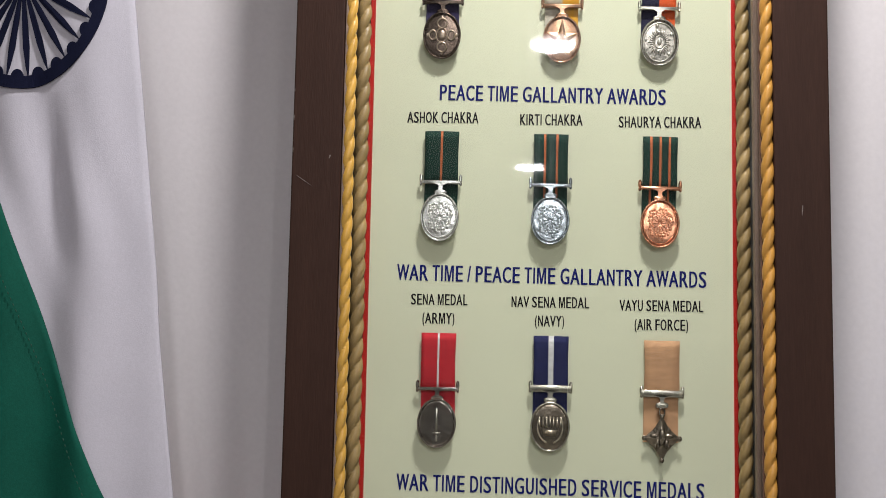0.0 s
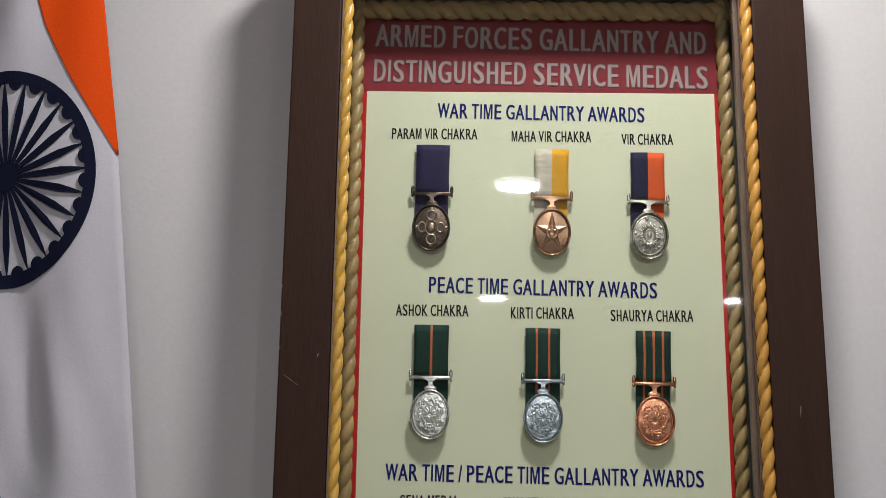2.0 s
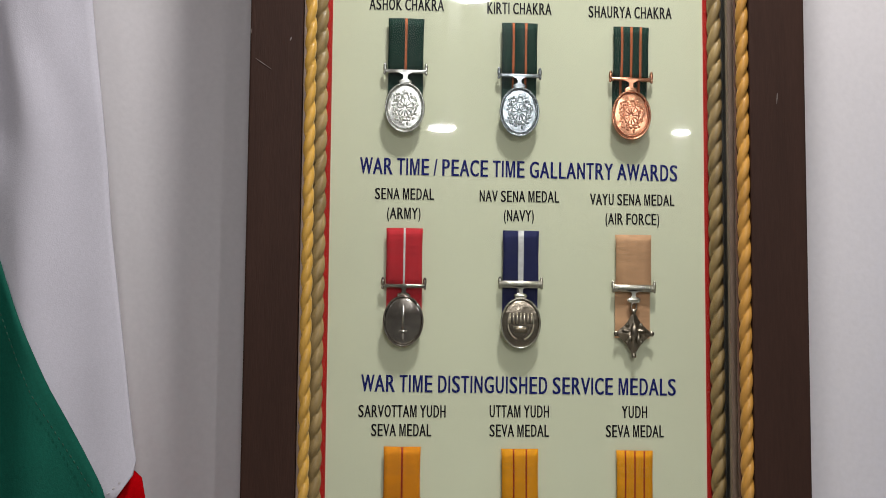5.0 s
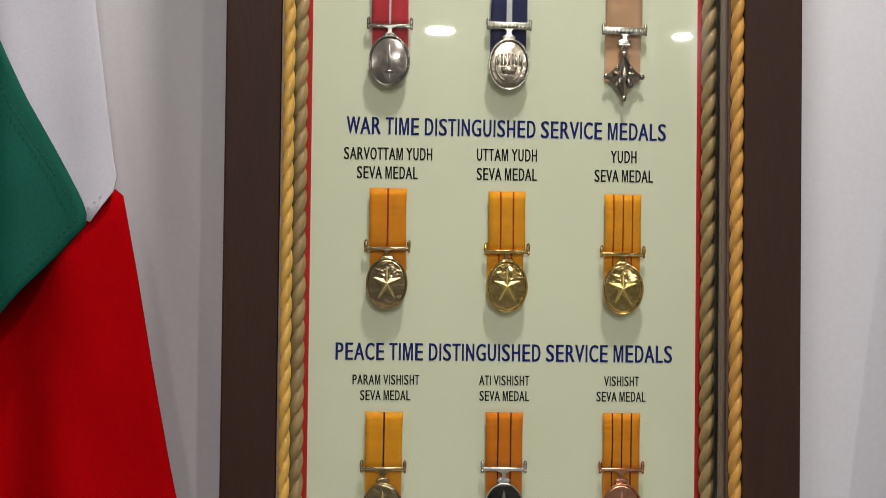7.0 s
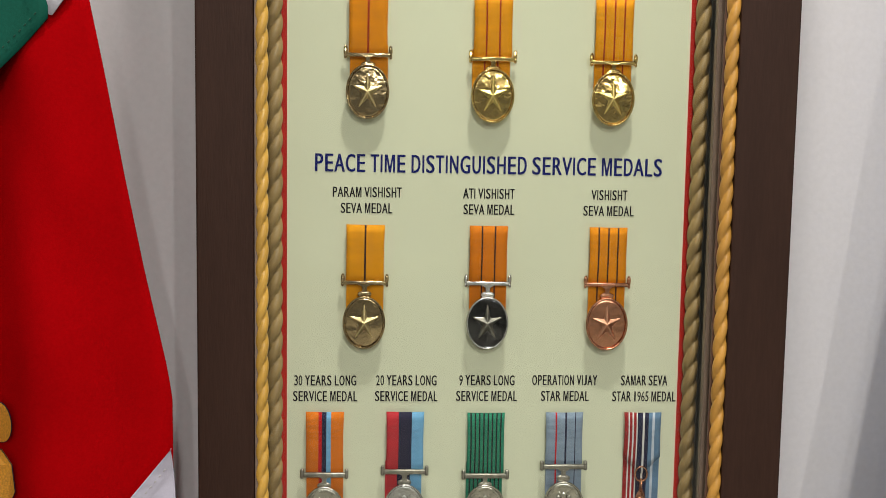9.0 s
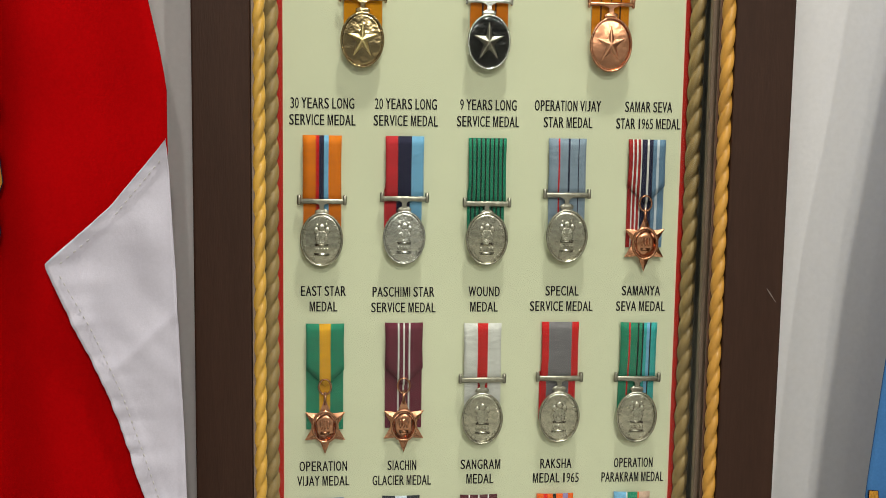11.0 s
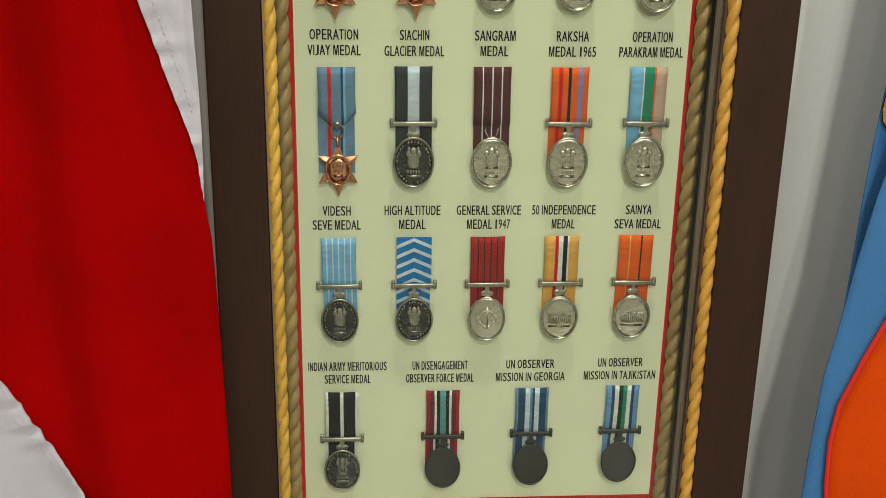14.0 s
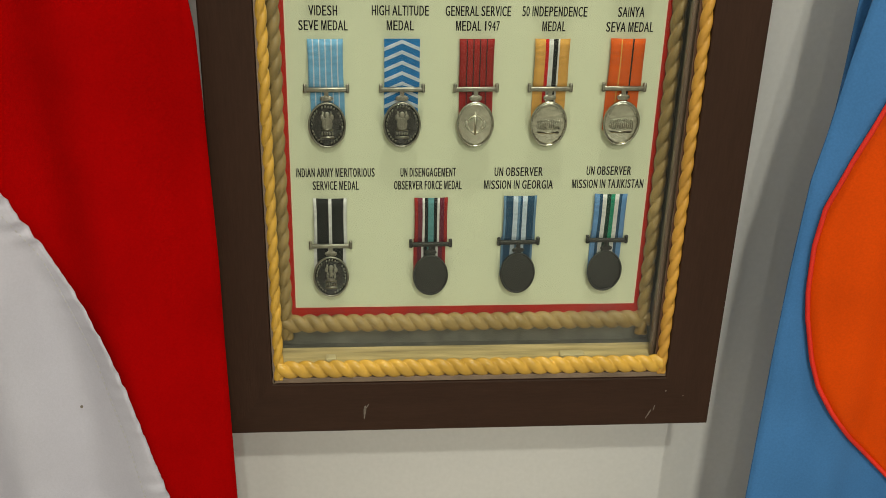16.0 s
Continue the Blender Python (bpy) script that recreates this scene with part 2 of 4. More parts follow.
PANE = bpy.data.materials.new("clear_glass")
PANE.use_nodes = True
_n, _l = PANE.node_tree.nodes, PANE.node_tree.links
_n.clear()
_o, _m, _t, _g, _f = (_n.new(k) for k in ("ShaderNodeOutputMaterial", "ShaderNodeMixShader", "ShaderNodeBsdfTransparent", "ShaderNodeBsdfGlossy", "ShaderNodeFresnel"))
_g.inputs["Roughness"].default_value = 0.015
_f.inputs["IOR"].default_value = 1.3
_t.inputs[0].default_value = (0.96, 0.98, 0.965, 1)
_l.new(_f.outputs[0], _m.inputs[0])
_l.new(_t.outputs[0], _m.inputs[1])
_h, _b, _k, _w = (_n.new(k) for k in ("ShaderNodeBsdfGlossy", "ShaderNodeMixShader", "ShaderNodeTexNoise", "ShaderNodeMapping"))
_c, _r = _n.new("ShaderNodeTexCoord"), _n.new("ShaderNodeMapRange")
_h.inputs["Roughness"].default_value = 0.16      # wiping smears on the glass
_w.inputs["Scale"].default_value = (150, 1, 4)
_k.inputs["Scale"].default_value = 1.0
_r.inputs[1].default_value, _r.inputs[2].default_value, _r.inputs[3].default_value, _r.inputs[4].default_value = 0.48, 0.75, 0.01, 0.26
_l.new(_c.outputs["Object"], _w.inputs["Vector"])
_l.new(_w.outputs[0], _k.inputs["Vector"])
_l.new(_k.outputs["Fac"], _r.inputs[0])
_l.new(_r.outputs[0], _b.inputs[0])
_l.new(_g.outputs[0], _b.inputs[1])
_l.new(_h.outputs[0], _b.inputs[2])
_l.new(_b.outputs[0], _m.inputs[2])
_l.new(_m.outputs[0], _o.inputs[0])

GLOW = bpy.data.materials.new("lit_diffuser")
GLOW.use_nodes = True
GLOW.node_tree.nodes["Principled BSDF"].inputs["Emission Color"].default_value = (1.0, 0.96, 0.9, 1)
GLOW.node_tree.nodes["Principled BSDF"].inputs["Emission Strength"].default_value = 40
RIM_WHITE = material("white_lamp_rim", (0.8, 0.8, 0.78), 0.4)

# ---- the hall ----
WALL_Y = 1.06
X0, X1, Y0 = -3.2, 4.4, -10.5


def slab(name, x0, x1, y0, y1, z0, z1, mat, label):
    return tagged(part(name, box(bmesh.new(), x0, x1, y0, y1, z0, z1), mat, None), label, name.split("_")[0], kind="structure")


slab("wall_north", X0 - 0.15, X1 + 0.15, WALL_Y, WALL_Y + 0.15, 0, CEIL, WALL, "smooth off-white painted wall behind the case")
slab("wall_south", X0 - 0.15, X1 + 0.15, Y0 - 0.15, Y0, 0, CEIL, FAR_WALL, "plain painted wall closing the hall")
slab("wall_west", X0 - 0.15, X0, Y0, WALL_Y, 0, CEIL, FAR_WALL, "plain painted side wall of the hall")
slab("wall_east", X1, X1 + 0.15, Y0, WALL_Y, 0, CEIL, FAR_WALL, "plain painted side wall of the hall")
slab("floor", X0 - 0.15, X1 + 0.15, Y0 - 0.15, WALL_Y + 0.15, -0.1, 0, FLOOR, "plain polished brown floor of the hall")
slab("ceiling", X0 - 0.15, X1 + 0.15, Y0 - 0.15, WALL_Y + 0.15, CEIL, CEIL + 0.1, CEILING, "white painted ceiling with recessed downlights")

for lx, ly, watts, tint, size in LAMPS:
    lamp(lx, ly, watts, tint, size)
    dl = thing("downlight", "round white recessed ceiling downlight, lit", "lamp", "ceiling downlights", at=(lx, ly, CEIL))
    bm = bmesh.new()
    bmesh.ops.create_cone(bm, cap_ends=True, segments=40, radius1=size, radius2=size, depth=0.006, matrix=Matrix.Translation((0, 0, -0.012)))
    part("diffuser", bm, GLOW, dl, "glowing white diffuser")
    bm = bmesh.new()
    tube(bm, [((size + 0.007) * math.cos(a * math.pi / 20), (size + 0.007) * math.sin(a * math.pi / 20), -0.008) for a in range(40)], 0.008, 8, True)
    part("rim", bm, RIM_WHITE, dl, smooth=True)

# ---- the display case ----
FY = 0.945           # front face of the frame
IX0, IX1, IZ0, IZ1 = -0.0865, 0.298, 0.414, 2.292   # opening
OX0, OX1, OZ0, OZ1 = -0.1315, 0.347, 0.358, 2.368   # outside
GX0, GX1, GZ0, GZ1 = -0.064, 0.2722, 0.4685, 2.168   # pale board
BX0, BX1, BZ0, BZ1 = -0.085, 0.2975, 0.424, 2.282    # inside of the box
case = thing("medal_display_case", "tall dark brown framed glass case of medals on the wall", "display case", at=(0, 0, 0))


def bar(name, pts, mat):
    bm = prism(bmesh.new(), pts, FY, WALL_Y - 0.001)
    bmesh.ops.bevel(bm, geom=[e for e in bm.edges if all(abs(v.co.y - FY) < 1e-5 for v in e.verts) and min(abs(e.verts[0].co.x - e.verts[1].co.x), abs(e.verts[0].co.z - e.verts[1].co.z)) < 1e-5], offset=0.0016, segments=2, profile=0.5, affect="EDGES")
    return part(name, bm, mat, case, "dark brown laminated wood with fine vertical grain" if mat is FRAME else "")


bar("frame_side", [(OX0, OZ0), (IX0, IZ0), (IX0, IZ1), (OX0, OZ1)], FRAME)
bar("frame_side", [(IX1, IZ0), (OX1, OZ0), (OX1, OZ1), (IX1, IZ1)], FRAME)
bar("frame_rail", [(OX0, OZ0), (OX1, OZ0), (IX1, IZ0), (IX0, IZ0)], FRAME_H)
bar("frame_rail", [(IX0, IZ1), (IX1, IZ1), (OX1, OZ1), (OX0, OZ1)], FRAME_H)
# thin lip round the opening, under the rope: pale, but darker red-brown on the right
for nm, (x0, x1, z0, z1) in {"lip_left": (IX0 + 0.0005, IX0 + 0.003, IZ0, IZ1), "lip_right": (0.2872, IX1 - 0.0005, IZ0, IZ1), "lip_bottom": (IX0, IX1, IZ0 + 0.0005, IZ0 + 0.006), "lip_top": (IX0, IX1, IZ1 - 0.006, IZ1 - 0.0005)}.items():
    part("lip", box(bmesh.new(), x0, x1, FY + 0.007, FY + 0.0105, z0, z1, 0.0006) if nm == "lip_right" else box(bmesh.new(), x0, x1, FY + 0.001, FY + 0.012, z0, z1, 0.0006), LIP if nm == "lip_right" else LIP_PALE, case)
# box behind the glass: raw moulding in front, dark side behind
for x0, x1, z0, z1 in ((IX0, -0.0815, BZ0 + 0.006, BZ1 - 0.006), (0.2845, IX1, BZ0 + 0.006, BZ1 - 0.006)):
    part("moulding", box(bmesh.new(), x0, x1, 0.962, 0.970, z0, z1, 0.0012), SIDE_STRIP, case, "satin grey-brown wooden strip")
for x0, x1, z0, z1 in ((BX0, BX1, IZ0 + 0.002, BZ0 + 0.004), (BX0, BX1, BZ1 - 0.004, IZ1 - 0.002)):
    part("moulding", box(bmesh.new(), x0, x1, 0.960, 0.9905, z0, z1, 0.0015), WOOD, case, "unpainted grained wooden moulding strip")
for x0, x1, z0, z1 in ((IX0, BX0, BZ0, BZ1), (0.2925, IX1, BZ0, BZ1), (BX0, BX1, IZ0 + 0.002, BZ0), (BX0, BX1, BZ1, IZ1 - 0.002)):
    part("box_side", box(bmesh.new(), x0, x1, 0.9885, 1.010, z0, z1), DARK_SIDE, case)
part("backboard", box(bmesh.new(), IX0, IX1, 1.004, 1.012, IZ0, IZ1), DARK_SIDE, case)
part("red_border", box(bmesh.new(), GX0 - 0.006, GX1 + 0.006, 1.0006, 1.004, GZ0 - 0.012, GZ1 + 0.085), RED_PRINT, case, "glossy red printed border")
part("header", box(bmesh.new(), GX0 - 0.0055, GX1 + 0.0055, 1.0002, 1.0006, GZ1 + 0.001, GZ1 + 0.084), HEADER, case, "maroon printed title strip")
part("cream_edge", box(bmesh.new(), GX0 - 0.0013, GX1 + 0.0013, 1.0002, 1.0006, GZ0 - 0.0012, GZ1 + 0.0010), CREAM_LINE, case)
part("board", box(bmesh.new(), GX0, GX1, 0.9999, 1.0003, GZ0, GZ1), PAPER, case, "pale sage green printed backing board")
pane = part("glass", box(bmesh.new(), IX0 + 0.0005, IX1 - 0.0005, 0.9560, 0.9590, IZ0 + 0.0005, IZ1 - 0.0005), PANE, case, "clear reflective glass sheet")
pane.visible_shadow = False


def rope(name, a, b, r_side, r_front, spacing, mat, label, turns=2):
    """Twisted cord from a to b: rounded lobes, spacing apart along it, wound turns at a time."""
    a, b = Vector(a), Vector(b)
    d = (b - a).normalized()
    length = (b - a).length
    u = Vector((0, 1, 0))
    v = d.cross(u)
    steps, sides = int(length / spacing * 15), 24
    verts, faces = [], []
    for i in range(steps + 1):
        along_it = length * i / steps
        drift = 0.9 * noise.noise(Vector((along_it * 9, a.x * 31 + a.z, 2.0)))
        thick = 1 + 0.035 * noise.noise(Vector((along_it * 30, 7.0, a.x * 30 + a.y * 9)))
        for k in range(sides):
            ang = 2 * math.pi * k / sides
            lobe = abs(math.sin(0.5 * (turns * ang - 2 * math.pi * along_it / spacing + drift)))
            r = thick * (0.54 + 0.50 * lobe ** 0.52)
            verts.append(a + d * along_it + r * (math.cos(ang) * r_front * u + math.sin(ang) * r_side * v))
    for i in range(steps):
        for k in range(sides):
            p, q = i * sides + k, i * sides + (k + 1) % sides
            faces.append((p, q, q + sides, p + sides))
    faces += [tuple(range(sides))[::-1], tuple(range(steps * sides, (steps + 1) * sides))]
    me = bpy.data.meshes.new(name)
    me.from_pydata(verts, [], faces)
    me.materials.append(mat)
    me.polygons.foreach_set("use_smooth", [True] * len(me.polygons))
    me.update()
    ob = new(name, me)
    ob.parent = case
    return tagged(ob, label)


GLD, DUL = "twisted golden varnished cord trim", "dull brownish twisted cord behind the glass"
rope("front_cord", (-0.0805, 0.949, IZ0 + 0.004), (-0.0805, 0.949, IZ1 - 0.004), 0.0052, 0.0052, 0.0185, ROPE_GOLD, GLD)
rope("front_cord", (0.2930, 0.949, IZ0 + 0.004), (0.2930, 0.949, IZ1 - 0.004), 0.0054, 0.0054, 0.0185, ROPE_AMBER, GLD)
rope("front_cord", (IX0 + 0.005, 0.948, 0.4285), (IX1 - 0.005, 0.948, 0.4285), 0.0092, 0.0060, 0.0142, ROPE_GOLD, GLD)
rope("front_cord", (IX0 + 0.005, 0.948, 2.2775), (IX1 - 0.005, 0.948, 2.2775), 0.0092, 0.0060, 0.0142, ROPE_GOLD, GLD)
rope("inner_cord", (-0.0752, 0.995, BZ0 + 0.012), (-0.0752, 0.995, BZ1 - 0.012), 0.0068, 0.0065, 0.0188, ROPE_DULL, DUL)
rope("inner_cord", (0.2825, 0.995, BZ0 + 0.012), (0.2825, 0.995, BZ1 - 0.012), 0.0064, 0.0065, 0.0188, ROPE_DULL, DUL)
rope("inner_cord", (-0.080, 0.9945, 0.4525), (0.289, 0.9945, 0.4525), 0.0094, 0.0068, 0.0145, ROPE_DULL, DUL)
rope("inner_cord", (-0.080, 0.9945, 2.2520), (0.292, 0.9945, 2.2520), 0.0095, 0.0068, 0.0160, ROPE_DULL, DUL)
for gx, gw in ((-0.036, 0.011), (0.194, 0.025)):
    part("glue_blob", box(bmesh.new(), gx, gx + gw, 0.9600, 0.970, BZ0 + 0.003, BZ0 + 0.0085, 0.002), WAX, case, "yellowed lump of glue")


# ---- lettering on the board ----
ADVANCE = dict(zip("ABCDEFGHIJKLMNOPRSTUVWXYZ", (722, 722, 722, 722, 667, 611, 778, 722, 278, 556, 722, 611, 833, 722, 778, 667, 722, 667, 611, 722, 667, 944, 667, 667, 611)))
ADVANCE.update({" ": 278, "(": 333, ")": 333, "/": 278, **{d: 556 for d in "0123456789"}})
BEARING = dict(A=(0, 0), C=(46, 40), G=(47, 55), K=(75, 5), L=(76, 30), O=(44, 44), S=(45, 45), T=(21, 21), V=(0, 0), W=(3, 3), Y=(0, 0), R=(73, 5), J=(25, 70), E=(73, 45), F=(73, 40), P=(73, 45), B=(73, 40), D=(72, 46))
BEARING.update({"(": (60, 40), ")": (40, 60), "/": (0, 0), "1": (160, 190), **{d: (40, 40) for d in "023456789"}})
GLYPHS = {}


def glyph(ch):
    """A letter of the built-in font, filling the unit square: corners and triangles."""
    if ch == "M" and ch not in GLYPHS:      # upright legs, a deep vee
        xs = ((0, 0), (0, 1), (0.27, 1), (0.5, 0.30), (0.73, 1), (1, 1), (1, 0), (0.82, 0), (0.82, 0.80), (0.59, 0), (0.41, 0), (0.18, 0.80), (0.18, 0))
        GLYPHS[ch] = (np.array(xs), [(0, 12, 11, 1), (1, 11, 2), (11, 10, 3, 2), (10, 9, 3), (9, 8, 4, 3), (8, 5, 4), (8, 7, 6, 5)])
    if ch not in GLYPHS:
        cu = bpy.data.curves.new("letter", "FONT")
        cu.body, cu.size, cu.offset, cu.resolution_u = ch, 1.0, 0.0, 3
        tmp = new("letter", cu)
        bpy.context.view_layer.update()
        me = bpy.data.meshes.new_from_object(tmp.evaluated_get(bpy.context.evaluated_depsgraph_get()))
        bpy.data.objects.remove(tmp)
        co = np.array([v.co[:2] for v in me.vertices])
        lo, hi = co.min(0), co.max(0)
        GLYPHS[ch] = ((co - lo) / (hi - lo), [tuple(p.vertices) for p in me.polygons])
        bpy.data.meshes.remove(me)
    return GLYPHS[ch]


def words(text, xc, zb, width, cap, ink, tilt=0.0, weight=0.030, y=0.9996):
    """Printed words, cap high and width wide, letter by letter, centred on xc with the baseline at zb."""
    total = sum(ADVANCE[c] for c in text)
    total -= BEARING.get(text[0], (73, 73))[0] + BEARING.get(text[-1], (73, 73))[1]
    unit = width / total
    pen = -width / 2 - BEARING.get(text[0], (73, 73))[0] * unit
    verts, faces = [], []
    c, s = math.cos(radians(tilt)), math.sin(radians(tilt))
    for ch in text:
        if ch != " ":
            b0, b1 = BEARING.get(ch, (73, 73))
            co, polys = glyph(ch)
            x0, x1 = pen + b0 * unit, pen + (ADVANCE[ch] - b1) * unit
            fat = min(weight * cap, 0.2 * (x1 - x0)) * (0.2 if ch == "M" else 0.4 if ch.isdigit() else 1)
            z0, z1 = (-0.22 * cap, cap) if ch in "()" else (0, cap)
            for k, dx in enumerate((-fat, fat, 0.0)):
                base = len(verts)
                for gx, gz in co:
                    px, pz = x0 + fat + gx * (x1 - x0 - 2 * fat) + dx, z0 + gz * (z1 - z0)
                    verts.append((xc + px * c - pz * s, y - 0.00003 * k, zb + px * s + pz * c))
                faces += [tuple(base + i for i in p) for p in polys]
        pen += ADVANCE[ch] * unit
    me = bpy.data.meshes.new("caption")
    me.from_pydata(verts, [], faces)
    me.materials.append(ink)
    me.update()
    ob = new("caption", me)
    ob.parent = case
    return ob


def title(text, xc, zb, width, tilt):
    tagged(words(text, xc, zb, width, 0.0150, BLUE_INK, tilt, 0.024), "dark blue printed heading " + text.lower())


for text, zb, tilt, w in (("ARMED FORCES GALLANTRY AND", 2.2130, -1.05, 0.326), ("DISTINGUISHED SERVICE MEDALS", 2.1765, -0.88, 0.327)):
    words(text, 0.1043, zb - 0.0008, w + 0.002, 0.0244, HEAD_EDGE, tilt, 0.055, 1.0000)
    tagged(words(text, 0.1043, zb, w, 0.0230, HEAD_INK, tilt, 0.030, 0.9997), "pale grey printed title " + text.lower())
title("WAR TIME GALLANTRY AWARDS", 0.1045, 2.1405, 0.201, -0.86)
title("PEACE TIME GALLANTRY AWARDS", 0.1050, 1.9680, 0.214, -0.95)
title("WAR TIME / PEACE TIME GALLANTRY AWARDS", 0.1050, 1.7955, 0.288, -0.60)
title("WAR TIME DISTINGUISHED SERVICE MEDALS", 0.1055, 1.6020, 0.281, -0.41)
title("PEACE TIME DISTINGUISHED SERVICE MEDALS", 0.1055, 1.4060, 0.295, -0.10)


def captions(cap, *rows):
    """Rows of small black captions: text, centre, baseline, width."""
    for text, xc, zb, w in rows:
        words(text, xc, zb, w, cap, BLACK_INK, 0.0, 0.022)


captions(0.0108, ("PARAM VIR CHAKRA", 0.0015, 2.1203, 0.083), ("MAHA VIR CHAKRA", 0.1145, 2.1185, 0.077), ("VIR CHAKRA", 0.2070, 2.1165, 0.050))
captions(0.0107, ("ASHOK CHAKRA", 0.0015, 1.9475, 0.068), ("KIRTI CHAKRA", 0.1045, 1.9460, 0.059), ("SHAURYA CHAKRA", 0.2065, 1.9445, 0.077))
captions(0.0102, ("SENA MEDAL", 0.0015, 1.7742, 0.053), ("NAV SENA MEDAL", 0.1050, 1.7733, 0.072), ("VAYU SENA MEDAL", 0.2075, 1.7717, 0.077),
         ("(ARMY)", 0.0010, 1.7567, 0.030), ("(NAVY)", 0.1045, 1.7558, 0.027), ("(AIR FORCE)", 0.2075, 1.7541, 0.049))
captions(0.0107, ("SARVOTTAM YUDH", 0.0015, 1.5806, 0.077), ("UTTAM YUDH", 0.1055, 1.5810, 0.053), ("YUDH", 0.2085, 1.5810, 0.023),
         ("SEVA MEDAL", 0.0010, 1.5641, 0.053), ("SEVA MEDAL", 0.1055, 1.5641, 0.053), ("SEVA MEDAL", 0.2088, 1.5641, 0.052))
captions(0.0086, ("PARAM VISHISHT", 0.0020, 1.3850, 0.058), ("ATI VISHISHT", 0.1050, 1.3850, 0.044), ("VISHISHT", 0.2083, 1.3850, 0.031),
         ("SEVA MEDAL", 0.0015, 1.3715, 0.0435), ("SEVA MEDAL", 0.1053, 1.3715, 0.0435), ("SEVA MEDAL", 0.2080, 1.3715, 0.0435))
captions(0.0089, ("30 YEARS LONG", -0.0325, 1.2231, 0.053), ("20 YEARS LONG", 0.0370, 1.2234, 0.052), ("9 YEARS LONG", 0.1065, 1.2237, 0.048), ("OPERATION VIJAY", 0.1743, 1.2240, 0.057), ("SAMAR SEVA", 0.2440, 1.2240, 0.041),
         ("SERVICE MEDAL", -0.0325, 1.2093, 0.055), ("SERVICE MEDAL", 0.0370, 1.2095, 0.054), ("SERVICE MEDAL", 0.1065, 1.2098, 0.053), ("STAR MEDAL", 0.1748, 1.2100, 0.042), ("STAR 1965 MEDAL", 0.2443, 1.2098, 0.056))
captions(0.0085, ("EAST STAR", -0.0315, 1.0653, 0.038), ("PASCHIMI STAR", 0.0365, 1.0647, 0.053), ("WOUND", 0.1057, 1.0651, 0.027), ("SPECIAL", 0.1735, 1.0658, 0.029), ("SAMANYA", 0.2430, 1.0660, 0.034),
         ("MEDAL", -0.0315, 1.0520, 0.0235), ("SERVICE MEDAL", 0.0365, 1.0512, 0.055), ("MEDAL", 0.1058, 1.0518, 0.024), ("SERVICE MEDAL", 0.1732, 1.0524, 0.055), ("SEVA MEDAL", 0.2430, 1.0524, 0.0435))
captions(0.0087, ("OPERATION", -0.0315, 0.9120, 0.041), ("SIACHIN", 0.0365, 0.9120, 0.025), ("SANGRAM", 0.1053, 0.9120, 0.035), ("RAKSHA", 0.1722, 0.9120, 0.028), ("OPERATION", 0.2415, 0.9120, 0.035),
         ("VIJAY MEDAL", -0.0315, 0.8989, 0.045), ("GLACIER MEDAL", 0.0365, 0.8986, 0.051), ("MEDAL", 0.1050, 0.8990, 0.024), ("MEDAL 1965", 0.1724, 0.8990, 0.041), ("PARAKRAM MEDAL", 0.2412, 0.8990, 0.056))
captions(0.0088, ("VIDESH", -0.0315, 0.7571, 0.025), ("HIGH ALTITUDE", 0.0360, 0.7575, 0.050), ("GENERAL SERVICE", 0.1045, 0.7575, 0.058), ("50 INDEPENDENCE", 0.1725, 0.7576, 0.058), ("SAINYA", 0.2410, 0.7576, 0.024),
         ("SEVE MEDAL", -0.0315, 0.7441, 0.043), ("MEDAL", 0.0360, 0.7444, 0.024), ("MEDAL 1947", 0.1045, 0.7444, 0.039), ("MEDAL", 0.1725, 0.7444, 0.021), ("SEVA MEDAL", 0.2410, 0.7442, 0.043))
captions(0.0088, ("INDIAN ARMY MERITORIOUS", -0.0235, 0.6060, 0.073), ("UN DISENGAGEMENT", 0.0630, 0.6060, 0.052), ("UN OBSERVER", 0.1485, 0.6062, 0.046), ("UN OBSERVER", 0.2347, 0.6068, 0.043),
         ("SERVICE MEDAL", -0.0235, 0.5930, 0.043), ("OBSERVER FORCE MEDAL", 0.0630, 0.5930, 0.064), ("MISSION IN GEORGIA", 0.1490, 0.5931, 0.066), ("MISSION IN TAJIKISTAN", 0.2347, 0.5935, 0.069))


# ---- the medals ----
DA, DB, DZ = 0.0175, 0.0222, -0.0826     # half width and height of a disc, and its centre below the ribbon's top


def stripes_of(text):
    out = [w.split(":") for w in text.split()]
    total = sum(float(n) for _, n in out)
    return [(k, float(n) / total) for k, n in out]


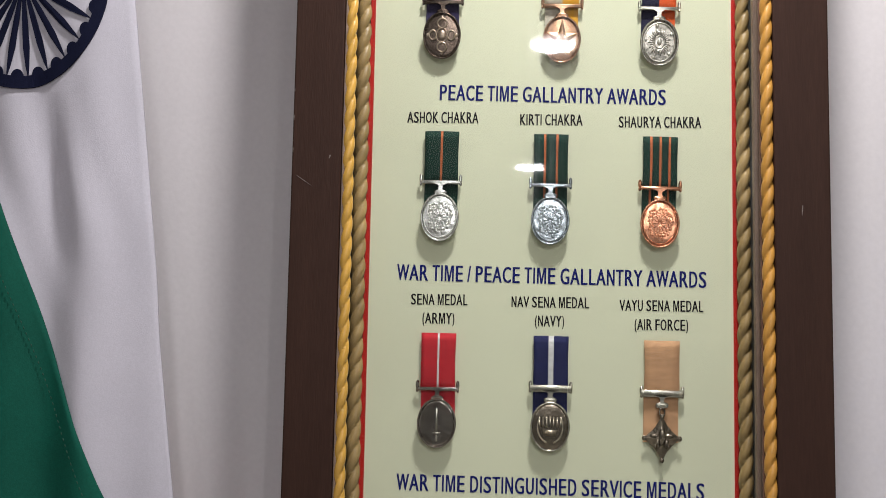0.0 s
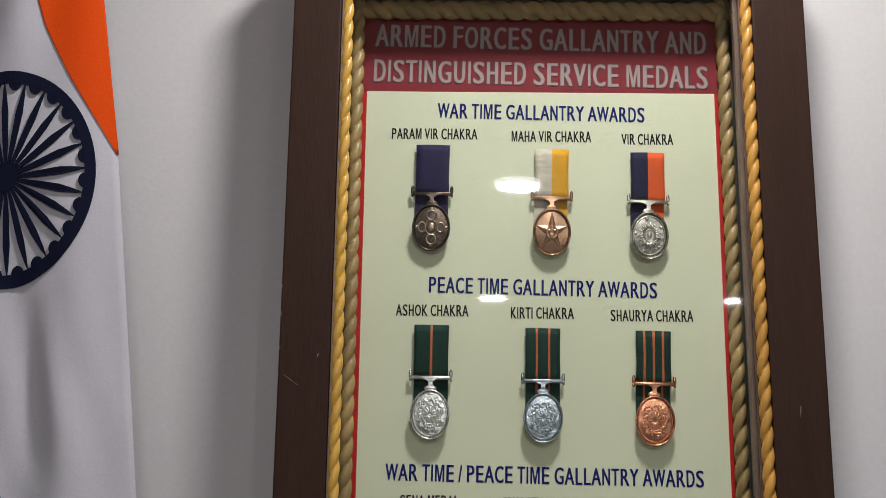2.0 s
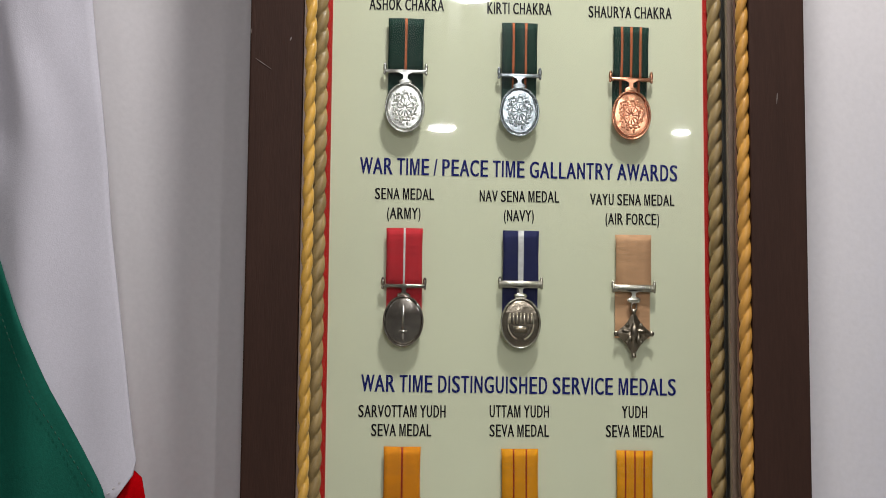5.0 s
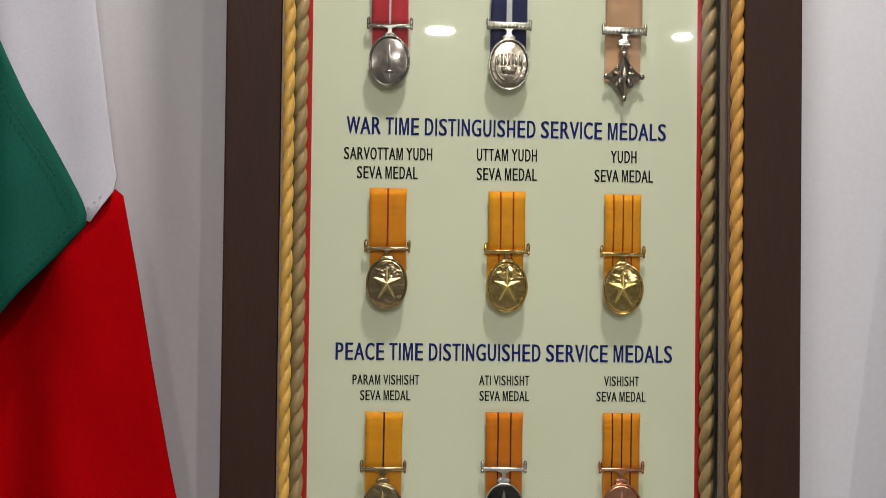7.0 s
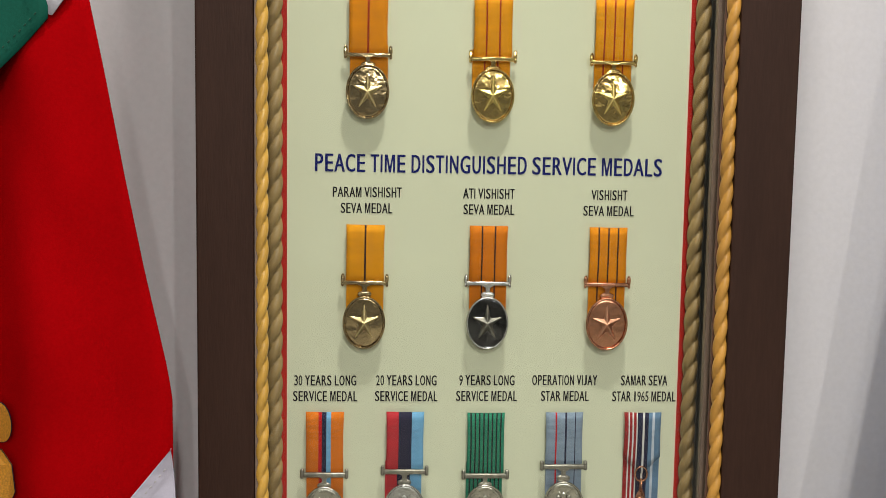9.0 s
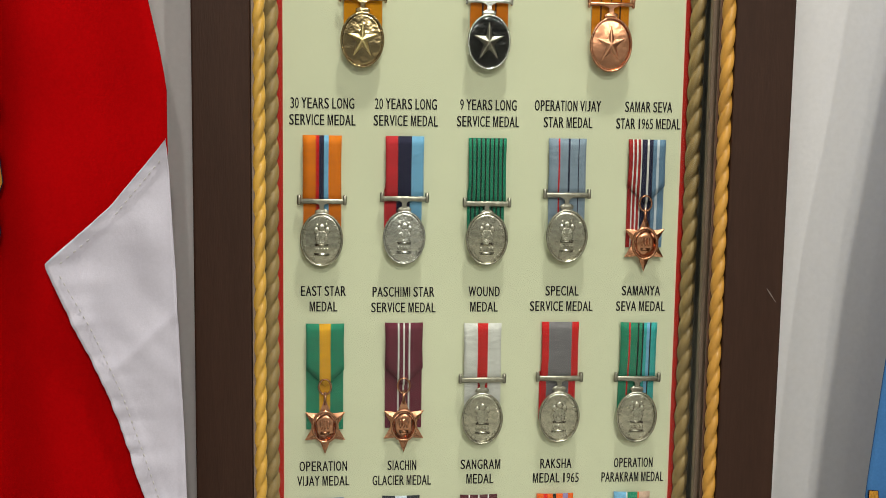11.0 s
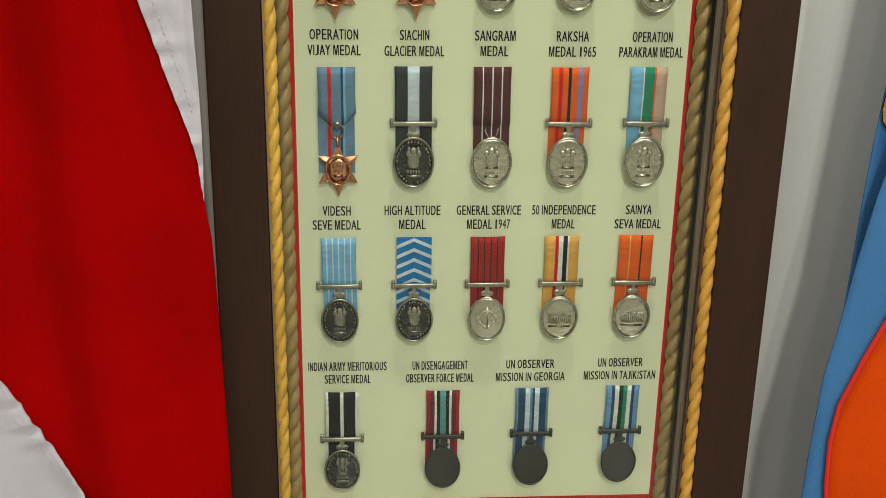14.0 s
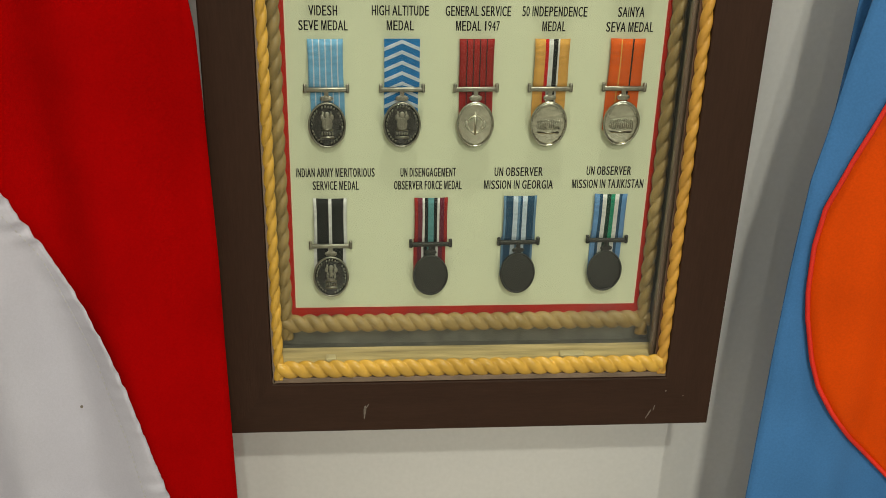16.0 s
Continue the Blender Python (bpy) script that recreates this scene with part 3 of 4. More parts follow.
def ribbon_mesh(stripes, w, z0, z1, y, sag=0.0, wave=0.0, point=0.0):
    """A strip of ribbon from z0 down to z1, woven in stripes."""
    kinds = list(dict.fromkeys(k for k, _ in stripes))
    bm = bmesh.new()
    stripes = [(k, f / 4) for k, f in stripes for _ in range(4)] if len(stripes) < 4 else [(k, f / 2) for k, f in stripes for _ in range(2)]
    cuts = [0.0]
    for _, f in stripes:
        cuts.append(cuts[-1] + f)
    rows = 7
    for back in (0, 1):
        grid = []
        for j in range(rows + 1):
            v = j / rows
            zs = [z0 + (z1 - point * (1 - abs(2 * c - 1)) - z0) * v for c in cuts]
            narrow = 1 - 0.03 * sag * math.sin(math.pi * v)
            grid.append([bm.verts.new(((c - 0.5) * w * narrow, y - (0.0008 if not back else 0.0) - 0.0012 * sag * math.sin(math.pi * v) - wave * math.sin(3 * c + 5 * v) - 0.0011 * sag * (1 - (2 * c - 1) ** 2) - 0.03 * point * v, z)) for c, z in zip(cuts, zs)])
        for j in range(rows):
            for i, (k, _) in enumerate(stripes):
                f = bm.faces.new((grid[j][i], grid[j][i + 1], grid[j + 1][i + 1], grid[j + 1][i]))
                f.material_index = kinds.index(k)
        if back == 0:
            front = grid
        else:
            n = len(cuts) - 1
            for j in range(rows):
                for i, s in ((0, 0), (n, n - 1)):
                    f = bm.faces.new((front[j][i], front[j + 1][i], grid[j + 1][i], grid[j][i]))
                    f.material_index = kinds.index(stripes[s][0])
            for j in (0, rows):
                for i in range(n):
                    f = bm.faces.new((front[j][i], front[j][i + 1], grid[j][i + 1], grid[j][i]))
                    f.material_index = kinds.index(stripes[i][0])
    return bm, [RIBBON[k] for k in kinds]


def chevrons(w, z0, z1, y):
    """Blue strip with white upward chevrons woven in."""
    bm, mats = ribbon_mesh([("azure", 1.0)], w, z0, z1, y)
    step = 0.0095
    z = z0 - 0.0006
    while z - 0.0010 > z1:
        h = 0.0070
        pts = [(-w / 2, z - h), (0, z), (w / 2, z - h), (w / 2, max(z - h - 0.0033, z1)), (0, max(z - 0.0033, z1)), (-w / 2, max(z - h - 0.0033, z1))]
        if z - h > z1:
            prism(bm, pts, y - 0.0012, y - 0.0007, 1)
        z -= step
    return bm, mats + [RIBBON["pale"]]


def ellipse(a, b, n=44, x=0.0, z=0.0, turn=0.0):
    return [(x + a * math.cos(turn + 2 * math.pi * k / n), z + b * math.sin(turn + 2 * math.pi * k / n)) for k in range(n)]


def blob(bm, x, z, a, b, y=-0.0096, h=0.0014):
    """A low rounded boss on the disc's face."""
    r = bmesh.ops.create_icosphere(bm, subdivisions=2, radius=1.0)
    bmesh.ops.transform(bm, matrix=Matrix.Translation((x, y, z)) @ Matrix.Diagonal((a, 0.6 * h, b, 1)), verts=r["verts"])


def star(bm, points, ra, rb, inner, zc, y, high, turn=math.pi / 2):
    """A star with ridged arms."""
    n = points * 2
    rim = []
    for k in range(n):
        f = 1.0 if k % 2 == 0 else inner
        rim.append(bm.verts.new((ra * f * math.cos(turn + math.pi * k / points), y, zc + rb * f * math.sin(turn + math.pi * k / points))))
    top = bm.verts.new((0, y - high, zc))
    low = [bm.verts.new((v.co.x, y + 0.001, v.co.z)) for v in rim]
    for k in range(n):
        bm.faces.new((top, rim[k], rim[(k + 1) % n]))
        bm.faces.new((rim[k], low[k], low[(k + 1) % n], rim[(k + 1) % n]))
    bm.faces.new(low)


def relief(kind):
    bm = bmesh.new()
    c, s = math.cos, math.sin
    if kind == "lotus":
        for k in range(4):
            a = k * math.pi / 2
            x, z = 0.0088 * c(a), 0.0115 * s(a)
            tube(bm, [(x + 0.0034 * c(q) * (1 + 0.3 * abs(s(a))), -0.0102, DZ + z + 0.0046 * s(q)) for q in [i * math.pi / 8 for i in range(16)]], 0.0009, 6, True)
            blob(bm, 1.55 * x, DZ + 1.5 * z, 0.0016, 0.002)
        blob(bm, 0, DZ, 0.0040, 0.0052, h=0.0022)
        tube(bm, [(x, -0.0101, z) for x, z in ellipse(0.0055, 0.007, 20, 0, DZ)], 0.0006, 6, True)
    elif kind in ("star", "flame"):
        k = 1.0 if kind == "star" else 1.16
        star(bm, 5, 0.0140 * k, 0.0180 * k, 0.36 if kind == "star" else 0.42, DZ, -0.0092, 0.0030)
        bmesh.ops.bevel(bm, geom=[e for e in bm.edges if len(e.link_faces) == 2 and max(v.co.y for v in e.verts) < -0.0085], offset=0.0007, segments=2, profile=0.5, affect="EDGES")
        if kind == "flame":
            tube(bm, [(x, -0.0112, z) for x, z in ellipse(0.0048, 0.006, 20, 0, DZ)], 0.0007, 6, True)
            blob(bm, 0, DZ + 0.002, 0.0018, 0.0052, -0.0116)
            blob(bm, 0, DZ - 0.003, 0.0028, 0.0028, -0.0116)
    elif kind == "sun":
        for k in range(30):
            a = 2 * math.pi * k / 30
            r0, r1 = 0.0052, 0.0104 if k % 2 else 0.0088
            tube(bm, [(r0 * c(a), -0.0099, DZ + 1.27 * r0 * s(a)), (r1 * c(a), -0.0096, DZ + 1.27 * r1 * s(a))], 0.0006, 5)
        for k in range(5):
            a = 2 * math.pi * k / 5 + 0.5
            blob(bm, 0.0126 * c(a), DZ + 0.0160 * s(a), 0.0016, 0.0018)
        tube(bm, [(x, -0.0098, z) for x, z in ellipse(0.0144, 0.0183, 44, 0, DZ)], 0.0006, 6, True)
        tube(bm, [(x, -0.0100, z) for x, z in ellipse(0.0046, 0.0058, 26, 0, DZ)], 0.0006, 6, True)
        blob(bm, 0, DZ + 0.0005, 0.0022, 0.0038, h=0.0020)
    elif kind == "wreath":
        rng = random.Random(5)
        for k in range(46):
            a = 2 * math.pi * k / 46
            rr = 0.0098 + rng.uniform(-0.0016, 0.0016)
            blob(bm, rr * c(a), DZ + 1.27 * rr * s(a), 0.0011, 0.0014, h=rng.uniform(0.0010, 0.0020))
        for k in range(12):
            a = 2 * math.pi * k / 12
            tube(bm, [(0.001 * c(a), -0.0101, DZ + 0.0012 * s(a)), (0.0062 * c(a), -0.0100, DZ + 0.0080 * s(a))], 0.0005, 5)
        for k in range(58):
            a = math.pi * (0.80 + 1.40 * k / 57)
            blob(bm, 0.0152 * c(a), DZ + 0.0193 * s(a), 0.0006, 0.0009)
        for k in range(54):
            a, rr = rng.uniform(0, 2 * math.pi), rng.uniform(0.0068, 0.0128)
            blob(bm, rr * c(a), DZ + 1.27 * rr * s(a), rng.uniform(0.0006, 0.0015), rng.uniform(0.0006, 0.0015), h=rng.uniform(0.0008, 0.0016))
        tube(bm, [(x, -0.0100, z) for x, z in ellipse(0.0068, 0.0086, 30, 0, DZ)], 0.0005, 6, True)
    elif kind == "sword":
        prism(bm, [(-0.0008, DZ + 0.012), (0, DZ + 0.0145), (0.0008, DZ + 0.012), (0.0011, DZ - 0.009), (-0.0011, DZ - 0.009)], -0.0112, -0.0094)
        prism(bm, [(-0.0035, DZ - 0.0085), (0.0035, DZ - 0.0085), (0.0035, DZ - 0.0098), (-0.0035, DZ - 0.0098)], -0.0114, -0.0094)
        blob(bm, 0, DZ - 0.0135, 0.0012, 0.0035, h=0.002)
    elif kind == "cross":
        prism(bm, [(-0.0008, DZ + 0.010), (0, DZ + 0.013), (0.0008, DZ + 0.010), (0.0011, DZ - 0.010), (-0.0011, DZ - 0.010)], -0.0112, -0.0094)
        tube(bm, [(0.0075 * c(a), -0.0101, DZ + 0.0085 * s(a)) for a in [math.pi * (1.1 + 0.8 * i / 12) for i in range(13)]], 0.0010, 6)
        tube(bm, [(0.0075 * c(a), -0.0101, DZ + 0.0085 * s(a)) for a in [math.pi * (0.1 + 0.8 * i / 12) for i in range(13)]], 0.0007, 6)
        for q in (-1, 1):
            blob(bm, q * 0.0085, DZ, 0.0016, 0.0040)
    elif kind == "crown":
        for k in range(7):
            x = -0.0096 + 0.0032 * k
            up = 0.0030 * math.cos(0.9 * (k - 3) / 3)
            prism(bm, [(x - 0.0009, DZ - 0.0005), (x + 0.0009, DZ - 0.0005), (x + 0.0006, DZ + 0.0036 + up), (x - 0.0006, DZ + 0.0036 + up)], -0.0108, -0.0094)
            blob(bm, x, DZ + 0.0045 + up, 0.0010, 0.0011, h=0.0016)
        for q in (-1, 1):
            tube(bm, [(q * 0.0115 * c(a), -0.0100, DZ + 0.0135 * s(a)) for a in [math.pi * (-0.42 + 0.62 * i / 10) for i in range(11)]], 0.0008, 6)
        prism(bm, [(-0.0070, DZ - 0.0025), (0.0070, DZ - 0.0025), (0.0055, DZ - 0.0075), (-0.0055, DZ - 0.0075)], -0.0106, -0.0094)
        for k in range(6):
            blob(bm, -0.0045 + 0.0018 * k, DZ - 0.0050, 0.0007, 0.0014, -0.0108)
    elif kind == "skyline":
        rng = random.Random(3)
        for k in range(11):
            x = -0.0105 + 0.0021 * k
            tall = 0.0030 + 0.0022 * math.sin(math.pi * (k + 0.5) / 11) + rng.uniform(-0.0008, 0.0008)
            blob(bm, x, DZ - 0.002, 0.0011, tall, h=0.0011)
            blob(bm, x, DZ - 0.001 + tall, 0.0009, 0.0011, h=0.0011)
        prism(bm, [(-0.0110, DZ - 0.0080), (0.0110, DZ - 0.0080), (0.0095, DZ - 0.0096), (-0.0095, DZ - 0.0096)], -0.0103, -0.0094)
        for k in range(16):
            a = math.pi * (0.12 + 0.76 * k / 15)
            blob(bm, 0.0145 * c(a), DZ + 0.0185 * s(a), 0.0006, 0.0010)
    elif kind == "capital":
        rng = random.Random(11)
        prism(bm, [(-0.0062, DZ - 0.0118), (0.0062, DZ - 0.0118), (0.0058, DZ - 0.0098), (-0.0058, DZ - 0.0098)], -0.0103, -0.0094)
        prism(bm, [(-0.0050, DZ - 0.0052), (0.0050, DZ - 0.0052), (0.0054, DZ - 0.0034), (-0.0054, DZ - 0.0034)], -0.0103, -0.0094)
        for k in range(5):
            blob(bm, -0.0044 + 0.0022 * k, DZ - 0.0076, 0.0009, 0.0016, h=0.0012)
        for k in range(22):
            v = rng.random()
            half = 0.0050 - 0.0016 * abs(v - 0.75) * 2
            x, zz = rng.uniform(0.0004, half), DZ - 0.0030 + 0.0125 * v
            a, b, h = rng.uniform(0.0009, 0.0015), rng.uniform(0.0010, 0.0019), rng.uniform(0.0007, 0.0013)
            for q in (-1, 1):
                blob(bm, q * x, zz, a, b, h=h)
        blob(bm, 0, DZ + 0.0076, 0.0026, 0.0030, h=0.0016)
        blob(bm, 0, DZ + 0.0020, 0.0026, 0.0046, h=0.0012)
        for q in (-1, 1):
            blob(bm, q * 0.0042, DZ + 0.0058, 0.0020, 0.0026, h=0.0014)
            blob(bm, q * 0.0032, DZ - 0.0005, 0.0014, 0.0030, h=0.0011)
        bmesh.ops.transform(bm, matrix=Matrix.Translation((0, 0, DZ + 0.0006)) @ Matrix.Diagonal((1.10, 1, 1.22, 1)) @ Matrix.Translation((0, 0, -DZ)), verts=bm.verts)
        for k in range(30):
            a = math.pi * (-0.42 + 1.84 * k / 29)
            if k % 6 != 5:
                blob(bm, 0.0146 * c(a), DZ + 0.0185 * s(a), 0.0007, 0.0012, h=0.0010)
                blob(bm, 0.0140 * c(a + 0.045), DZ + 0.0178 * s(a + 0.045), 0.0005, 0.0006, h=0.0010)
        for v in bm.verts:      # worn flat, and following the bulge
            v.co.y = -0.0094 + 0.62 * (v.co.y + 0.0094) + 0.0007 * ((v.co.x / DA) ** 2 + ((v.co.z - DZ) / DB) ** 2)
    if kind == "crown":
        bmesh.ops.transform(bm, matrix=Matrix.Translation((0, 0, DZ)) @ Matrix.Diagonal((1.0, 1, 1.1, 1)) @ Matrix.Translation((0, 0, -DZ)), verts=bm.verts)
    return bm


def domed(rng):
    """A medal's disc, its face slightly bulged and unevenly pressed."""
    bm = bmesh.new()
    n, off = 48, rng.uniform(0, 40)
    press = lambda x, z: -0.0096 + 0.0009 * ((x / DA) ** 2 + ((z - DZ) / DB) ** 2) + 0.0004 * noise.noise(Vector((x * 70 + off, off, z * 60)))
    rings = [[bm.verts.new((x, press(x, z), z)) for x, z in ellipse(DA * f, DB * f, n, 0, DZ)] for f in (0.12, 0.3, 0.5, 0.7, 0.86, 0.985)]
    rings.append([bm.verts.new((x, -0.0066, z)) for x, z in ellipse(DA, DB, n, 0, DZ)])
    for r0, r1 in zip(rings, rings[1:]):
        for k in range(n):
            bm.faces.new((r0[k], r0[(k + 1) % n], r1[(k + 1) % n], r1[k]))
    bm.faces.new(rings[0])
    bm.faces.new([bm.verts.new(v.co + Vector((0, 0.0001, 0))) for v in rings[-1]])
    return bm


SMALL_ROW = (0.73, 0.745)     # the last row but one; from here down the medals are slightly smaller


def medal(x, z, weave, form, stuff, face, label, lean=0.0, y=0.9994, bar=None, width=0.0325, drop=0.0, hang=0.0):
    """A medal hung on its ribbon: form disc, star, kite or ring; stuff: its metal; face: what is struck on it."""
    th = thing("medal", label, "medal", "medals in the case")
    th.matrix_basis = pose(x, y, z, 0, lean, 0) @ Matrix.Diagonal((1, 0.97, 1, 1))
    bar = bar or stuff
    if SMALL_ROW[0] < z < SMALL_ROW[1]:
        drop, hang, width = 0.0038, 0.0050, 0.0315
    elif z < SMALL_ROW[0]:
        drop, hang, width = drop + 0.0022, 0.0030, 0.0318
    if z < 1.3 and bar in (NICKEL, SILVER):
        bar = TARNISHED
    strip = stripes_of(weave) if weave != "chevrons" else None
    rng = random.Random(int(x * 1e4) + int(z * 1e3))
    tail_shift = rng.uniform(-0.0012, 0.0008)
    end = -0.050 + drop if form != "star" else -0.0395
    if strip:
        bm, mats = ribbon_mesh(strip, width, 0.0, end, -0.0030, 1.0, 0.0003, 0.0150 if form == "star" else 0.0)
    else:
        bm, mats = chevrons(width, 0.0, end, -0.0030)
    part("ribbon", bm, mats, th, "", True if strip else False)
    low = -0.0865 if form == "disc" else -0.0925
    if strip:
        bm, mats = ribbon_mesh(strip, width * 0.97, -0.044 if form != "star" else -0.036, low, -0.0008)
    else:
        bm, mats = chevrons(width * 0.97, -0.044 if form != "star" else -0.036, low, -0.0008)
    part("ribbon_tail", bm, mats, th).location.x = tail_shift
    if form == "star":
        part("ring", tube(bmesh.new(), [(px, -0.0055, pz) for px, pz in ellipse(0.0052, 0.0066, 24, 0, -0.0545)], 0.0008, 7, True), stuff, th, smooth=True)
        part("link", tube(bmesh.new(), [(0, -0.006, -0.0585), (0, -0.0065, -0.0700)], 0.0013, 8), stuff, th, smooth=True)
        bm = bmesh.new()
        star(bm, 6, 0.0198, 0.0246, 0.52, -0.0885, -0.0065, 0.0030)
        part("star_plate", bm, stuff, th)
        bm = bmesh.new()
        tube(bm, [(px, -0.0086, pz) for px, pz in ellipse(0.0104, 0.0132, 30, 0, -0.0885)], 0.0013, 7, True)
        blob(bm, 0, -0.0885, 0.0088, 0.0112, -0.0080, 0.0022)
        for k in range(3):
            blob(bm, -0.0028 + 0.0028 * k, -0.0868, 0.0013, 0.0042, -0.0094, 0.0013)
        prism(bm, [(-0.0042, -0.0925), (0.0042, -0.0925), (0.0036, -0.0950), (-0.0036, -0.0950)], -0.0098, -0.0080)
        part("boss", bm, stuff, th, smooth=True)
        return th
    if form == "ring":
        hoop = [(0.0055 * math.cos(a), -0.0050, -0.0530 + 0.0090 * math.sin(a)) for a in [math.pi * (1 + i / 14) for i in range(15)]]
        part("suspender", tube(bmesh.new(), hoop, 0.0008, 7), stuff, th, smooth=True)
    else:
        bm = bmesh.new()
        if face == "crown" or form == "kite":
            box(bm, -0.0195, 0.0195, -0.0072, -0.0036, -0.0515, -0.0450, 0.0006)
            for k in range(11):
                blob(bm, -0.0170 + 0.0034 * k, -0.0482, 0.0012, 0.0022, -0.0074, 0.0012)
        else:
            box(bm, -0.0186, 0.0186, -0.0070, -0.0040, -0.0508 if z > 1.3 else -0.0515, -0.0472, 0.0009)
        part("suspension_bar", bm, bar, th, smooth=True).location.z = drop
        for q in (-1, 1):
            bm = bmesh.new()
            if z > 1.3:
                blob(bm, q * 0.0186, -0.0456, 0.0018, 0.0046, -0.0056, 0.0020)
            else:
                box(bm, q * 0.0190 - 0.0016, q * 0.0190 + 0.0016, -0.0074, -0.0036, -0.0525, -0.0440, 0.0010)
            blob(bm, q * 0.0188, -0.0505, 0.0013, 0.0020, -0.0056, 0.0018)
            part("bar_end", bm, bar, th, smooth=True).location.z = drop
        bm = bmesh.new()
        prism(bm, [(-0.0068, -0.0496), (0.0068, -0.0496), (0.0020, -0.0524), (0.0018, -0.0556), (0.0048, -0.0608), (-0.0048, -0.0608), (-0.0018, -0.0556), (-0.0020, -0.0524)], -0.0072, -0.0046)
        blob(bm, 0, -0.0586, 0.0062, 0.0030, -0.0062, 0.0022)
        part("suspender", bm, bar, th).location.z = 0.55 * drop + 0.6 * hang
    if form == "kite":
        bm = bmesh.new()
        star(bm, 4, 0.0168, 0.0205, 0.58, -0.0885, -0.0060, 0.0034)
        for k in range(4):
            a = k * math.pi / 2
            blob(bm, 0.0160 * math.cos(a), -0.0885 + 0.0195 * math.sin(a), 0.0022, 0.0026, -0.0068, 0.0020)
            blob(bm, 0.0085 * math.cos(a + 0.785), -0.0885 + 0.0105 * math.sin(a + 0.785), 0.0020, 0.0024, -0.0072, 0.0016)
        part("star_plate", bm, stuff, th)
        bm = bmesh.new()
        blob(bm, 0, -0.0870, 0.0034, 0.0085, -0.0088, 0.0020)
        for q in (-1, 1):
            blob(bm, q * 0.0065, -0.0860, 0.0046, 0.0020, -0.0084, 0.0015)
            blob(bm, q * 0.0040, -0.0935, 0.0020, 0.0048, -0.0084, 0.0015)
        tube(bm, [(px, -0.0066, pz) for px, pz in ellipse(0.0024, 0.0040, 16, 0, -0.0650)], 0.0009, 6, True)
        part("boss", bm, stuff, th, smooth=True)
        return th
    disc = part("disc", domed(rng), stuff, th, smooth=True)
    part("rim", tube(bmesh.new(), [(px, -0.0094, pz) for px, pz in ellipse(DA - 0.0004, DB - 0.0004, 48, 0, DZ)], 0.0010, 7, True), bar if stuff in (STEEL, ANTIQUE) else stuff, disc, smooth=True)
    tip = radians(4.0 if z > 2.0 else rng.uniform(-1.0, 1.2))
    disc.matrix_basis = Matrix.Translation((0, -0.008, DZ + hang)) @ Matrix.Rotation(tip, 4, "X") @ Matrix.Translation((0, 0.008, -DZ))
    if z < SMALL_ROW[1]:
        disc.matrix_basis = disc.matrix_basis @ Matrix.Translation((0, 0, DZ)) @ Matrix.Diagonal((0.95, 1, 0.95, 1)) @ Matrix.Translation((0, 0, -DZ))
    if face != "plain":
        part("relief", relief(face), TARNISHED if stuff is STEEL else stuff if face in ("capital", "skyline") else FROSTED[stuff], disc, smooth=face not in ("star", "flame"))
    return th


medal(0.0005, 2.1130, "purple:1", "disc", BRONZE, "lotus", "dark bronze medal with four bolt loops on purple ribbon", 0.6)
medal(0.1145, 2.1095, "cream:1 yellow:1", "disc", ROSE, "flame", "rose bronze star medal on half white, half yellow ribbon", 0.9)
medal(0.2060, 2.1070, "navy:1 orange:1", "disc", WORN_SILVER, "sun", "antique silver sunburst medal on navy and orange ribbon", 0.9, bar=NICKEL)
medal(0.0015, 1.9385, "forest:14 rust:2 forest:14", "disc", SILVER, "wreath", "bright silver wreath medal on dark green ribbon with one rust line", 0.5)
medal(0.1045, 1.9365, "forest:9 rust:2 forest:9 rust:2 forest:9", "disc", TIN, "wreath", "silver wreath medal on dark green ribbon with two rust lines", 0.5)
medal(0.2065, 1.9350, "forest:6 rust:2 forest:6 rust:2 forest:6 rust:2 forest:6", "disc", COPPER, "wreath", "copper wreath medal on dark green ribbon with three rust lines", 1.0)
medal(0.0020, 1.7480, "red:14 white:1.6 red:14", "disc", MIRROR, "sword", "polished silver dagger medal on red ribbon with white centre line", 0.3, drop=-0.0025)
medal(0.1060, 1.7470, "royal:14 white:5 royal:14", "disc", ANTIQUE, "crown", "antique silver medal on navy ribbon with white centre stripe", 0.4, bar=NICKEL)
medal(0.2075, 1.7445, "tan:1", "kite", ANTIQUE, "plain", "dark bronze four-pointed star on plain tan ribbon", 0.4, bar=NICKEL)
medal(0.0020, 1.5555, "amber:14 brick:1.6 amber:14", "disc", PALE_GOLD, "star", "gilt star medal on amber ribbon with one red line", 0.2, drop=-0.0035)
medal(0.1055, 1.5540, "marigold:10 brick:1.4 marigold:10 brick:1.4 marigold:10", "disc", GOLD, "star", "bright gilt star medal on amber ribbon with two red lines", -0.2, drop=-0.0035)
medal(0.2075, 1.5530, "marigold:7 brick:1.3 marigold:7 brick:1.3 marigold:7 brick:1.3 marigold:7", "disc", GOLD, "star", "gilt star medal on amber ribbon with three red lines", 0.3, drop=-0.0035)
medal(0.0010, 1.3620, "marigold:14 ink:1.4 marigold:14", "disc", PALE_GOLD, "star", "pale gilt star medal on amber ribbon with one dark line", 0.5)
medal(0.1052, 1.3622, "tangerine:10 ink:1.3 tangerine:10 ink:1.3 tangerine:10", "disc", STEEL, "star", "dark polished star medal on amber ribbon with two dark lines", 0.2, bar=SILVER)
